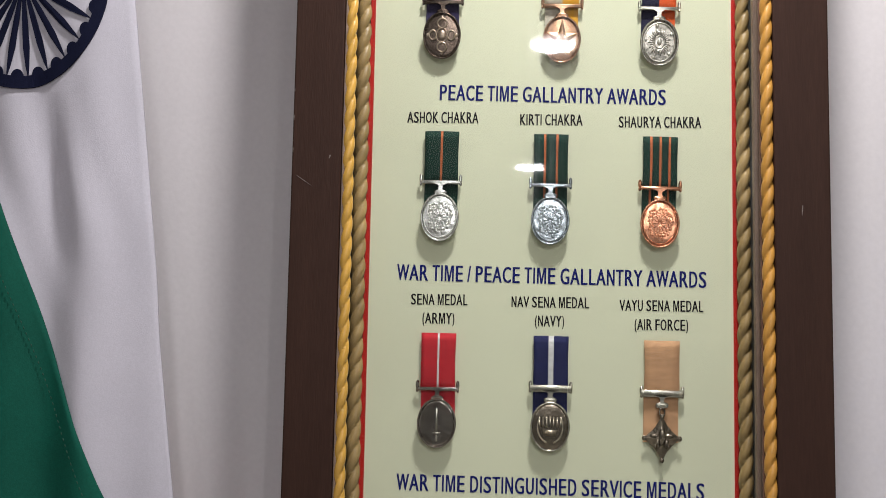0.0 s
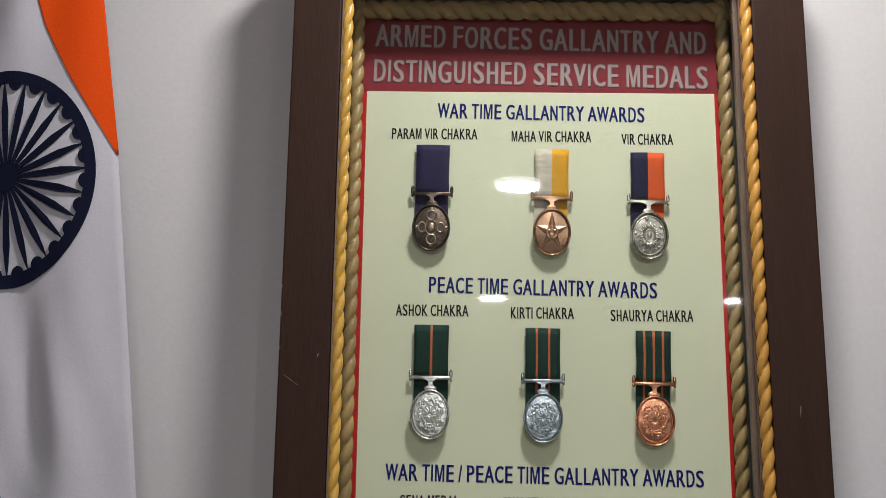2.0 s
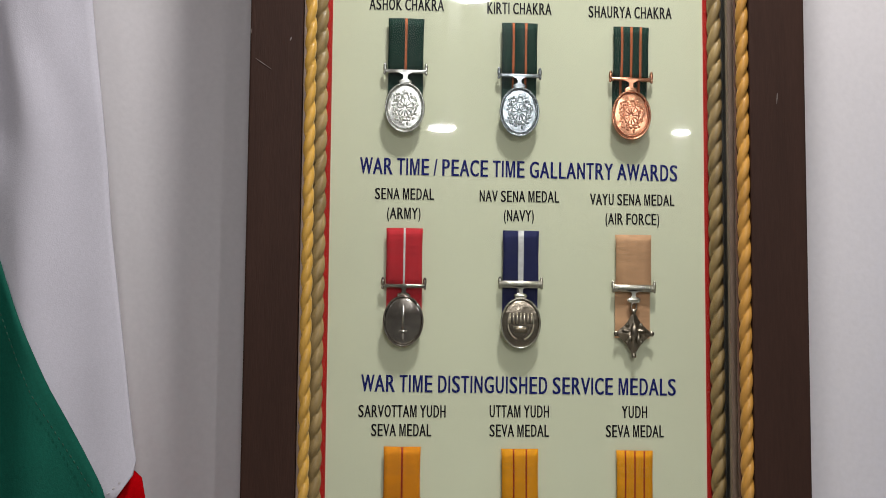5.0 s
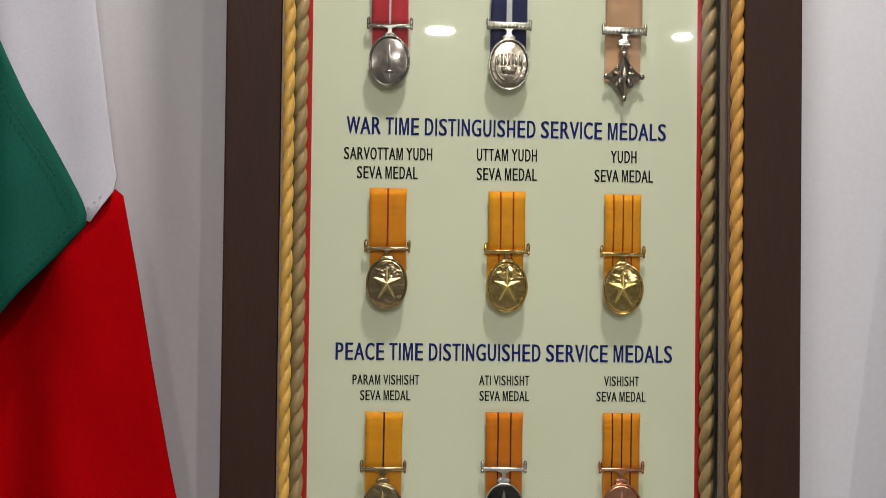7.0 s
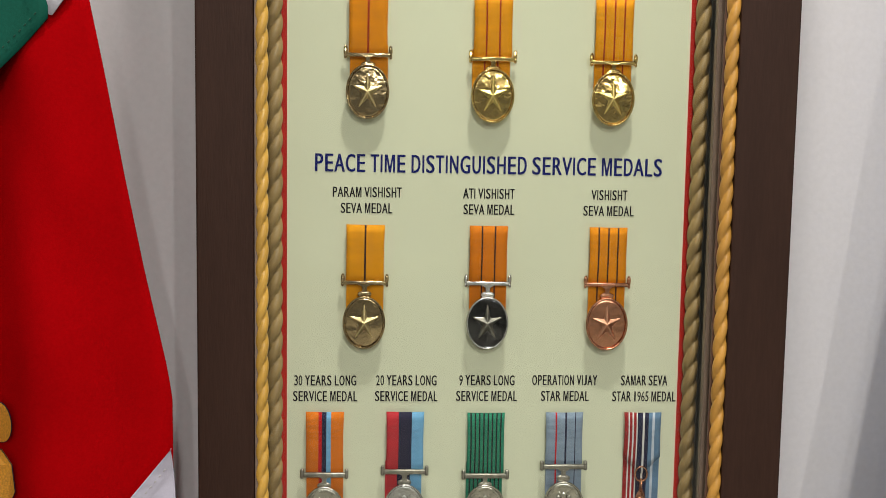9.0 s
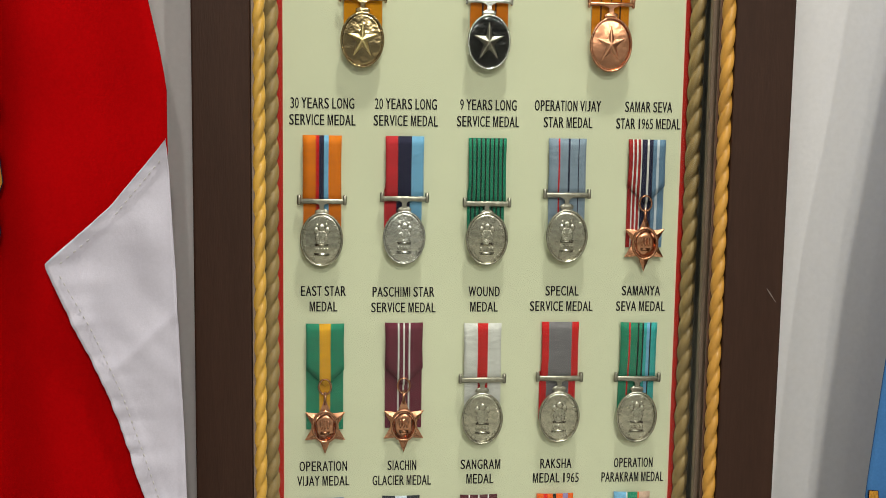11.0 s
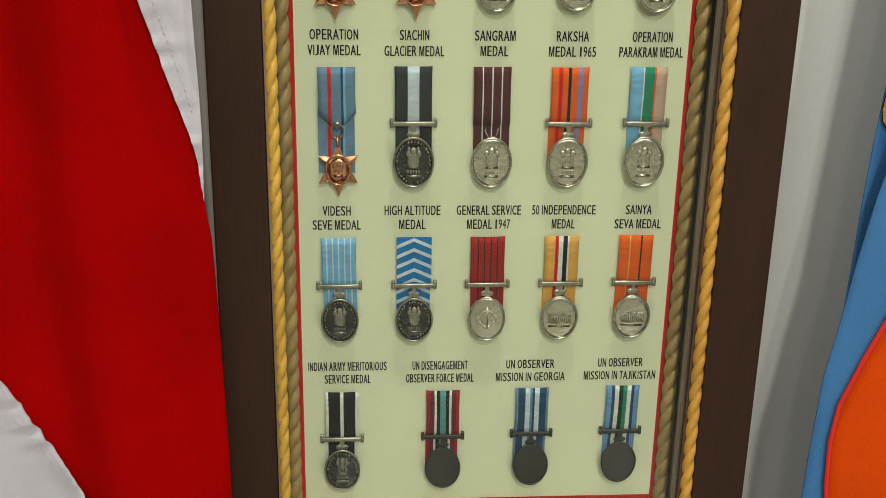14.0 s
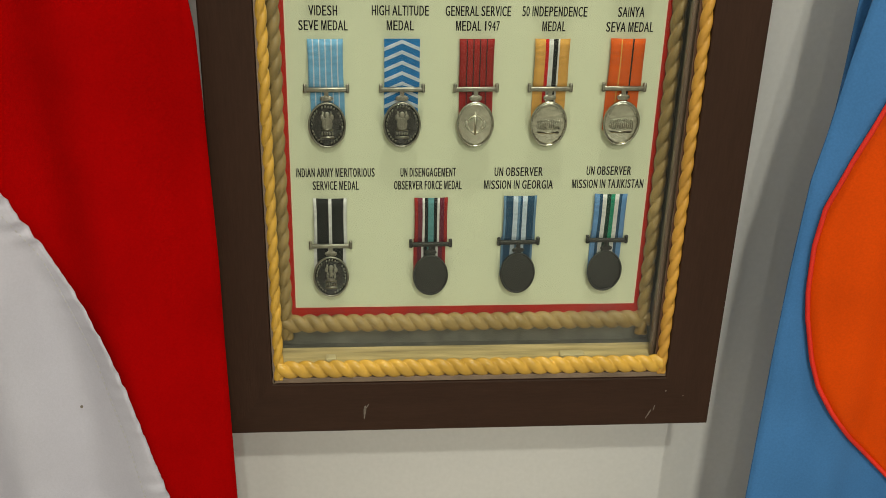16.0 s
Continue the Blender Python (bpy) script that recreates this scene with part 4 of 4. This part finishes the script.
medal(0.2078, 1.3620, "amber:7 ink:1.2 amber:7 ink:1.2 amber:7 ink:1.2 amber:7", "disc", COPPER, "star", "copper star medal on amber ribbon with three dark lines", 0.2)
medal(-0.0325, 1.2010, "saffron:11 crimson:3 navy:4 sky:4 saffron:11", "disc", NICKEL, "capital", "silver medal on orange ribbon with red, navy and sky centre", 0.2, drop=-0.0055, hang=-0.004)
medal(0.0363, 1.2012, "red:10 navy:11 sky:10", "disc", SILVER, "capital", "silver medal on red, navy and sky blue ribbon", 0.1, drop=-0.003, hang=-0.0022)
medal(0.1060, 1.2005, "teal:2 black:1 teal:2 black:1 teal:2 black:1 teal:2 black:1 teal:2 black:1 teal:2 black:1 teal:2 black:1 teal:2 black:1 teal:2", "disc", NICKEL, "capital", "silver medal on green ribbon with thin black lines", -0.1, drop=-0.006, hang=-0.002)
medal(0.1742, 1.2010, "slate:8 crimson:1.3 slate:7 navy:1.6 slate:7 navy:0.8 slate:6", "disc", NICKEL, "capital", "silver medal on grey-blue ribbon with red and navy lines", -0.2, drop=0.0015)
medal(0.2430, 1.2010, "garnet:3 white:1 garnet:2 white:1.2 garnet:2 white:1 navy:4 white:1.6 navy:3 steel:3 pale:2 steel:5", "star", COPPER, "plain", "copper six-pointed star on red, navy and blue striped ribbon", 0.2)
medal(-0.0300, 1.0422, "teal:11 yellow:9 teal:11", "star", COPPER, "plain", "copper six-pointed star on green ribbon with yellow centre", -0.1)
medal(0.0370, 1.0430, "maroon:10 white:1.4 maroon:3 white:1.4 maroon:3 white:1.4 maroon:10", "star", COPPER, "plain", "copper six-pointed star on maroon ribbon with three white lines", -0.2)
medal(0.1047, 1.0425, "white:12 crimson:9 white:12", "disc", NICKEL, "capital", "silver medal on white ribbon with red centre stripe", -0.2)
medal(0.1722, 1.0436, "crimson:6 grey:20 crimson:6", "disc", NICKEL, "capital", "silver medal on grey ribbon edged in red", 0.1)
medal(0.2412, 1.0430, "teal:8 crimson:1.6 teal:7 black:1.6 teal:3 black:1.6 aqua:3 sky:3 black:1.4 aqua:6", "disc", NICKEL, "capital", "silver medal on green ribbon with red, black and aqua lines", 0.5)
medal(-0.0300, 0.8895, "steel:8 crimson:3 steel:8 ultramarine:2 sky:2 steel:8", "star", COPPER, "plain", "copper six-pointed star on steel blue ribbon with red line", -0.4)
medal(0.0357, 0.8905, "charcoal:11 pale:10 charcoal:11", "disc", STEEL, "capital", "dark polished medal on charcoal ribbon with pale centre", -0.3, bar=NICKEL)
medal(0.1037, 0.8905, "plum:7 white:1 plum:7 white:1 plum:7 white:1 plum:7", "ring", NICKEL, "capital", "pale silver medal on a wire loop, plum ribbon with white lines", -0.5)
medal(0.1712, 0.8905, "flame:5 crimson:3 flame:4 black:2.4 flame:5 violet:4 flame:4", "disc", NICKEL, "capital", "silver medal on orange ribbon with red, black and violet lines", -0.3)
medal(0.2400, 0.8912, "sky:11 white:1 teal:9 orange:1.4 pink:10", "disc", NICKEL, "capital", "silver medal on sky blue, green and pink ribbon", 0.1)
medal(-0.0302, 0.7375, "sky:4 pale:1 sky:4 pale:1 sky:4 pale:1 sky:4 pale:1 sky:4 pale:1 sky:4", "disc", STEEL, "capital", "dark polished medal on sky blue ribbon with pale lines", -0.3, bar=NICKEL)
medal(0.0375, 0.7378, "chevrons", "disc", STEEL, "capital", "dark polished medal on blue ribbon with white chevrons", -0.2, bar=NICKEL)
medal(0.1040, 0.7382, "garnet:5 black:0.8 garnet:4 black:0.8 garnet:4 black:0.8 garnet:4 black:0.8 garnet:5", "disc", NICKEL, "cross", "silver dagger medal on red ribbon with thin black lines", -0.4)
medal(0.1717, 0.7386, "wheat:9 crimson:3 white:4 black:4 white:1.5 wheat:9", "disc", NICKEL, "skyline", "silver medal on wheat ribbon with red, white and black centre", -0.2)
medal(0.2400, 0.7392, "flame:8 wheat:1 flame:8 black:1.3 flame:9", "disc", NICKEL, "skyline", "silver medal on orange ribbon with pale and black lines", 0.3)
medal(-0.0292, 0.5860, "white:3 black:11 white:3 black:11 white:3", "disc", STEEL, "capital", "framed silver medal on black ribbon with white stripes", 0.2, bar=NICKEL, drop=-0.0015)
medal(0.0660, 0.5862, "garnet:3 maroon:4 white:2 black:3 mint:5 black:3 white:2 maroon:4 garnet:3", "disc", BLACKENED, "plain", "plain blackened medal on maroon ribbon with mint centre", -0.3, drop=-0.0008)
medal(0.1510, 0.5876, "steel:2 ultramarine:6 pale:4 steel:2 ultramarine:2 pale:4 ultramarine:6 steel:2", "disc", BLACKENED, "plain", "plain blackened medal on blue ribbon with pale and green lines", -0.3, drop=-0.0008)
medal(0.2382, 0.5890, "denim:5 ultramarine:3 white:4 forest:4 teal:4 white:4 ultramarine:3 denim:5", "disc", BLACKENED, "plain", "plain blackened medal on blue, white and green ribbon", 0.5, drop=-0.0008)


# ---- the flags ----
def cloth(name, parent, mat, left, right, z0, z1, depth, cols=46, rows=90, label="", thick=0.0016):
    """Hanging cloth between two edges given as (z, x) pairs; depth(x, z): its y."""
    bm = bmesh.new()
    for back in (0, 1):
        grid = []
        for j in range(rows + 1):
            z = z0 + (z1 - z0) * j / rows
            a, b = along(left, z), along(right, z)
            grid.append([bm.verts.new((a + (b - a) * i / cols, depth(a + (b - a) * i / cols, z) + thick * back, z)) for i in range(cols + 1)])
        for j in range(rows):
            for i in range(cols):
                bm.faces.new((grid[j][i], grid[j][i + 1], grid[j + 1][i + 1], grid[j + 1][i]))
        if back == 0:
            front = grid
    loop = [(0, i) for i in range(cols)] + [(j, cols) for j in range(rows)] + [(rows, i) for i in range(cols, 0, -1)] + [(j, 0) for j in range(rows, 0, -1)]
    for k, (j, i) in enumerate(loop):
        j2, i2 = loop[(k + 1) % len(loop)]
        bm.faces.new((front[j][i], front[j2][i2], grid[j2][i2], grid[j][i]))
    return part(name, bm, mat, parent, label, True)


def folds(x, z, seed, size=0.016, pitch=0.075):
    """Soft upright folds that drift with height."""
    drift = 0.05 * noise.noise(Vector((seed, 0.3, z * 1.2)))
    v = size * 0.6 * math.sin((x + drift) * 2 * math.pi / pitch + seed)
    v += size * 0.8 * noise.noise(Vector((x * 9 + seed, seed * 3.1, z * 1.6)))
    v += 0.0022 * noise.noise(Vector((x * 40 + seed, seed, z * 14)))
    return v


def back_to_wall(x, edge, y):
    """Lets the hidden outer margin of a flag fall back to the wall."""
    over = max(0.0, (edge - x) if edge < 0 else (x - edge))
    return min(WALL_Y - 0.004, y + over * 1.6)


FLAG_R = [(2.60, -0.345), (2.22, -0.296), (2.071, -0.271), (1.915, -0.251), (1.787, -0.235), (1.74, -0.231), (1.56, -0.207), (1.50, -0.200)]


def flag_y(x, z):
    inside = min(1.0, max(0.0, (along(FLAG_R, z) - x) / 0.07))
    return back_to_wall(x, -0.46, 0.885 + 0.62 * inside * (1 - 0.8 * math.exp(-((x + 0.36) / 0.10) ** 4 - ((z - 2.045) / 0.13) ** 4)) * folds(x, z, 1.7) + 0.0026 * inside * math.exp(-((z - 1.87) / 0.08) ** 2) * math.sin(2 * math.pi * (x + 0.3 * (z - 1.87)) / 0.042 + 2 * noise.noise(Vector((x * 12, 6.0, z * 8)))) + 0.014 * (1 - inside) ** 2)


national = thing("national_flag", "hanging saffron, white and green flag with a navy wheel", "flag", "flags beside the case")
cloth("white_band", national, CLOTH_WHITE, [(1.5, -0.234), (1.519, -0.224 - 0.001), (1.56, -0.30), (1.7, -0.40), (1.9, -0.56), (2.6, -0.56)], [(1.500, -0.232), (1.519, -0.2235), (1.549, -0.2035), (1.56, -0.207), (1.74, -0.231), (1.787, -0.235), (1.915, -0.251), (2.071, -0.271), (2.22, -0.296), (2.6, -0.345)], 1.519, 2.6, flag_y, label="white cotton cloth")
cloth("green_band", national, CLOTH_GREEN, [(1.15, -0.56), (1.9, -0.56)], [(1.15, -0.545), (1.447, -0.286), (1.519, -0.224), (1.535, -0.229), (1.612, -0.270), (1.705, -0.311), (1.851, -0.369), (1.9, -0.387)], 1.15, 1.9, lambda x, z: flag_y(x, z) - 0.0024, label="dark green cotton cloth")
cloth("saffron_band", national, CLOTH_ORANGE, [(2.071, -0.2715), (2.0755, -0.2745), (2.1075, -0.2950), (2.1383, -0.3150), (2.163, -0.3290), (2.1863, -0.3415), (2.21, -0.3490), (2.3, -0.374), (2.6, -0.45)], [(2.071, -0.2705), (2.22, -0.2955), (2.6, -0.3445)], 2.071, 2.6, lambda x, z: flag_y(x, z) - 0.0012, label="bright saffron orange cotton cloth")

# the wheel: rim, hub, spokes and half-moons, sewn on the white band
WX, WZ, WA, WB = -0.3605, 2.045, 0.0742, 0.0960


def laid(bm, fn, lift):
    for v in bm.verts:
        v.co.y += fn(v.co.x, v.co.z) - lift
    return bm


def ring_band(bm, a0, b0, a1, b1, xc, zc, n=96, t=0.0014):
    out = ellipse(a0, b0, n, xc, zc)
    inn = ellipse(a1, b1, n, xc, zc)
    rows = [[bm.verts.new((x, y, z)) for x, z in ring] for ring, y in ((out, 0.0), (out, -t), (inn, -t), (inn, 0.0))]
    for r0, r1 in zip(rows, rows[1:]):
        for k in range(n):
            bm.faces.new((r0[k], r0[(k + 1) % n], r1[(k + 1) % n], r1[k]))
    return bm


part("wheel_rim", laid(ring_band(bmesh.new(), WA, WB, WA * 0.885, WB * 0.885, WX, WZ), flag_y, 0.0010), NAVY, national, "thick navy embroidered ring")
part("wheel_hub", laid(prism(bmesh.new(), ellipse(WA * 0.125, WB * 0.125, 24, WX, WZ), -0.0014, 0.0), flag_y, 0.0010), NAVY, national)
for k in range(24):
    a = 2 * math.pi * (k + 0.5) / 24
    p = lambda r, w: (WX + WA * (r * math.cos(a) - w * math.sin(a)), WZ + WB * (r * math.sin(a) + w * math.cos(a)))
    bm = prism(bmesh.new(), [p(0.10, -0.012), p(0.35, -0.030), p(0.62, -0.036), p(0.80, -0.018), p(0.885, -0.003), p(0.885, 0.003), p(0.80, 0.018), p(0.62, 0.036), p(0.35, 0.030), p(0.10, 0.012)], -0.0012, 0.0)
    part("spoke", laid(bm, flag_y, 0.0010), NAVY, national)
    a += math.pi / 24
    moon = [p(0.895, w) for w in (-0.07, 0.07)] + [p(0.895 - 0.075 * math.sin(q), 0.07 * math.cos(q)) for q in [math.pi * i / 8 for i in range(1, 8)]]
    part("half_moon", laid(prism(bmesh.new(), moon, -0.0012, 0.0), flag_y, 0.0010), NAVY, national)


def stitches(parent, pts, fn, mat, gap=0.0052, lift=0.003, size=0.0016):
    """A run of small sewn stitches along a line of (x, z)."""
    bm = bmesh.new()
    for (x0, z0), (x1, z1) in zip(pts, pts[1:]):
        n = max(1, int(math.hypot(x1 - x0, z1 - z0) / gap))
        for k in range(n):
            f = (k + 0.5) / n
            x, z = x0 + (x1 - x0) * f, z0 + (z1 - z0) * f
            r = bmesh.ops.create_icosphere(bm, subdivisions=1, radius=1)
            ang = math.atan2(z1 - z0, x1 - x0)
            bmesh.ops.transform(bm, matrix=Matrix.Translation((x, fn(x, z) - lift, z)) @ Matrix.Rotation(-ang, 4, "Y") @ Matrix.Diagonal((size, 0.0006, 0.0006, 1)), verts=r["verts"])
    return part("stitching", bm, mat, parent)


stitches(national, [(-0.214, 1.540), (-0.226, 1.528)], flag_y, STITCH)
stitches(national, [(-0.385, 1.842), (-0.322, 1.698), (-0.280, 1.606), (-0.234, 1.530)], lambda x, z: flag_y(x, z) - 0.0024, STITCH_GREEN)
stitches(national, [(-0.232, 1.521), (-0.292, 1.452), (-0.36, 1.374)], lambda x, z: flag_y(x, z) - 0.0024, STITCH_GREEN)

RED_R = [(0.02, -0.114), (0.313, -0.1222), (0.486, -0.1231), (0.563, -0.1230), (0.635, -0.1245), (0.706, -0.1260), (0.765, -0.1280), (0.792, -0.1318), (0.823, -0.1345), (1.0, -0.142), (1.20, -0.1438), (1.236, -0.1438), (1.263, -0.1485), (1.334, -0.164), (1.405, -0.1777), (1.481, -0.1912), (1.545, -0.2037), (1.56, -0.235), (1.62, -0.32)]


def red_y(x, z):
    inside = min(1.0, max(0.0, (along(RED_R, z) - x) / 0.07))
    return back_to_wall(x, -0.46, 0.897 + 0.95 * inside * folds(x, z, 4.2, 0.018, 0.11) + 0.007 * inside * math.exp(-((x + 0.235 + 0.28 * (z - 1.40)) / 0.020) ** 2 - ((z - 1.37) / 0.10) ** 2) + 0.010 * (1 - inside) ** 2 + 0.04 * min(1.0, max(0.0, (z - 1.43 - 0.12 * min(1.0, max(0.0, (x + 0.30) / 0.10))) / 0.12)))


regiment = thing("red_flag", "hanging red flag with white lining folded over", "flag", "flags beside the case")
cloth("red_cloth", regiment, CLOTH_RED, [(0.02, -0.56), (1.62, -0.56)], RED_R, 0.02, 1.62, red_y, rows=120, label="deep red cotton cloth")
CORNER_R = [(0.02, -0.135), (0.2, -0.157), (0.319, -0.1765), (0.369, -0.1870), (0.413, -0.1965), (0.455, -0.2070), (0.495, -0.2202), (0.530, -0.2370), (0.571, -0.2585), (0.611, -0.2785), (0.649, -0.2950), (0.75, -0.355)]


def pucker(x, z, edge):
    """Small gathers of the cloth along its sewn edge."""
    d = abs(along(edge, z) - x)
    return 0.0040 * math.exp(-d / 0.014) * (1 + noise.noise(Vector((d * 20, 3.0, z * 120)))) + (0.0007 if d < 0.012 else 0.0007 * math.exp(-((d - 0.012) / 0.003) ** 2))


FOLD_L = [(0.80, -0.1312), (0.824, -0.1335), (0.844, -0.1365), (0.869, -0.1445), (0.910, -0.1572), (0.964, -0.1733), (1.012, -0.1888), (1.062, -0.2095), (1.107, -0.2275), (1.148, -0.1835), (1.198, -0.1426), (1.205, -0.1426)]
cloth("white_fold", regiment, CLOTH_LINING, FOLD_L, [(0.80, -0.1308), (0.851, -0.1299), (0.923, -0.132), (0.984, -0.134), (1.04, -0.136), (1.095, -0.138), (1.152, -0.1411), (1.198, -0.1433), (1.205, -0.1434)], 0.80, 1.198, lambda x, z: red_y(x, z) - 0.005 - pucker(x, z, FOLD_L) + 0.0034 * noise.noise(Vector((x * 45, 2.0, z * 20))) - 0.0022 * abs(noise.noise(Vector((x * 30 + z * 26, 5.0, z * 9)))) - 0.0022 * math.exp(-abs(z - 1.023 - 0.935 * (x + 0.186)) / 0.006), 30, 110, "white cotton lining turned outwards")
cloth("white_corner", regiment, CLOTH_LINING, [(0.02, -0.56), (0.75, -0.56)], CORNER_R, 0.02, 0.75, lambda x, z: red_y(x, z) - 0.005 - pucker(x, z, CORNER_R), 70, 170, "white cotton corner of the flag")
stitches(regiment, [(-0.1465, 1.183), (-0.184, 1.137), (-0.2185, 1.106)], lambda x, z: red_y(x, z) - 0.005, STITCH)
stitches(regiment, [(-0.2175, 1.100), (-0.1985, 1.060), (-0.178, 1.010), (-0.163, 0.964), (-0.1465, 0.910), (-0.1355, 0.868)], lambda x, z: red_y(x, z) - 0.0072, STITCH)
stitches(regiment, [(-0.305, 0.644), (-0.269, 0.577), (-0.233, 0.482), (-0.211, 0.397), (-0.197, 0.317)], lambda x, z: red_y(x, z) - 0.0062, STITCH)

# gold embroidery at the middle of the red cloth, only its edge is ever seen
def embroidery(parent, fn, shapes, lift=0.004):
    for pts in shapes:
        bm = prism(bmesh.new(), pts, -0.002, 0.0)
        part("embroidery", laid(bm, fn, lift), GOLD_THREAD, parent, "raised gold thread embroidery")
        bm = tube(bmesh.new(), [(x, -0.0012, z) for x, z in pts], 0.0007, 5, True)
        part("embroidery_outline", laid(bm, fn, lift), NAVY, parent)


embroidery(regiment, red_y, [ellipse(0.0115, 0.0155, 24, -0.272, 1.2165), [(-0.31, 1.183), (-0.272, 1.195), (-0.262, 1.185), (-0.2595, 1.165), (-0.267, 1.150), (-0.264, 1.128), (-0.273, 1.10), (-0.31, 1.09)]])
part("embroidery", laid(prism(bmesh.new(), ellipse(0.0040, 0.0065, 16, -0.271, 1.160), -0.003, -0.0015), red_y, 0.004), CLOTH_WHITE, regiment)

BLUE_L = [(0.02, 0.384), (0.298, 0.384), (0.463, 0.385), (0.559, 0.387), (0.637, 0.3905), (0.676, 0.397), (0.739, 0.405), (0.796, 0.414), (0.86, 0.428), (0.93, 0.447), (1.05, 0.478), (1.9, 0.60)]
REAR_L = [(0.60, 0.404), (0.624, 0.4056), (0.668, 0.4105), (0.737, 0.4145), (0.786, 0.4165), (0.820, 0.4185), (0.855, 0.421), (0.884, 0.423), (0.92, 0.425), (1.02, 0.4315), (1.15, 0.4425), (1.235, 0.455), (1.5, 0.49), (1.9, 0.54)]


def blue_y(x, z):
    inside = min(1.0, max(0.0, (x - along(BLUE_L, z)) / 0.07))
    return back_to_wall(x, 0.60, 0.898 + 0.7 * inside * folds(x, z, 8.4, 0.018, 0.10) + 0.008 * max(0.0, 1 - inside * 3.2))


def rear_y(x, z):
    return 0.932 + 0.004 * math.sin(60 * x + 9 * z)


air = thing("blue_flag", "hanging sky blue flag with an orange patch edged in red", "flag", "flags beside the case")
cloth("blue_cloth", air, CLOTH_BLUE, BLUE_L, [(0.02, 0.72), (1.9, 0.72)], 0.02, 1.9, blue_y, rows=140, label="sky blue satin cloth")
cloth("rear_fold", air, CLOTH_BLUE, REAR_L, [(0.60, 0.44), (1.9, 0.62)], 0.60, 1.9, rear_y, 12, 60, "blue cloth layer in the shade behind")
PATCH_L = [(0.300, 0.545), (0.339, 0.504), (0.375, 0.470), (0.406, 0.445), (0.433, 0.4285), (0.463, 0.4175), (0.508, 0.406), (0.536, 0.4022), (0.578, 0.4005), (0.615, 0.404), (0.661, 0.4175), (0.714, 0.436), (0.77, 0.462), (0.84, 0.53)]
cloth("orange_patch", air, CLOTH_FLAME, PATCH_L, [(0.30, 0.565), (0.34, 0.70), (0.80, 0.70), (0.84, 0.565)], 0.30, 0.84, lambda x, z: blue_y(x, z) - 0.004, 24, 60, "orange satin patch")
bm = tube(bmesh.new(), [(along(PATCH_L, z), blue_y(along(PATCH_L, z), z) - 0.005, z) for z in [0.30 + 0.54 * k / 60 for k in range(61)]], 0.0023, 7)
part("patch_piping", bm, PIPING_RED, air, "bright red sewn piping", True)
embroidery(air, rear_y, [[(0.425, 0.8997), (0.4223, 0.8798), (0.4211, 0.8665), (0.4229, 0.8568), (0.4278, 0.851), (0.4337, 0.8433), (0.4392, 0.8374), (0.4383, 0.8452), (0.429, 0.8568), (0.4246, 0.8645), (0.4248, 0.8722), (0.4295, 0.8684), (0.4358, 0.8645), (0.4316, 0.8969)], [(0.425, 0.9119), (0.425, 0.9044), (0.4294, 0.8874), (0.4352, 0.8836), (0.4316, 0.9119)]], 0.002)

# ---- wear on the frame ----
for sx, sz, sw, sh, tilt in ((0.0015, 0.380, 0.0022, 0.016, 4), (0.0035, 0.386, 0.0010, 0.008, 30), (0.285, 0.371, 0.0012, 0.012, 25), (0.290, 0.378, 0.0008, 0.007, 10), (0.3375, 1.075, 0.0009, 0.014, -35), (-0.1306, 1.9396, 0.0008, 0.005, 0), (-0.1307, 1.9098, 0.0008, 0.004, 0), (-0.1307, 1.965, 0.0008, 0.003, 0), (-0.1197, 1.8818, 0.0006, 0.017, -56), (-0.097, 1.9038, 0.0011, 0.0035, 20), (0.322, 1.86, 0.0008, 0.010, 5), (0.300, 0.398, 0.0012, 0.0016, 0), (0.318, 0.392, 0.0010, 0.0013, 0)):
    bm = prism(bmesh.new(), [(sw / 2 * math.cos(q) * (1 + 0.3 * math.sin(3 * q)), sh / 2 * math.sin(q)) for q in [2 * math.pi * i / 14 for i in range(14)]], -0.0003, 0.0002)
    sc = part("scuff", bm, SCUFF, case, "small pale chip in the laminate")
    sc.matrix_basis = pose(sx, FY - 0.0001, sz, 0, tilt, 0)
part("speck", laid(prism(bmesh.new(), ellipse(0.0013, 0.0015, 10, -0.2530, 0.4260), -0.0004, 0.0), red_y, 0.0058), SCUFF, regiment, "small dark speck on the white cloth")
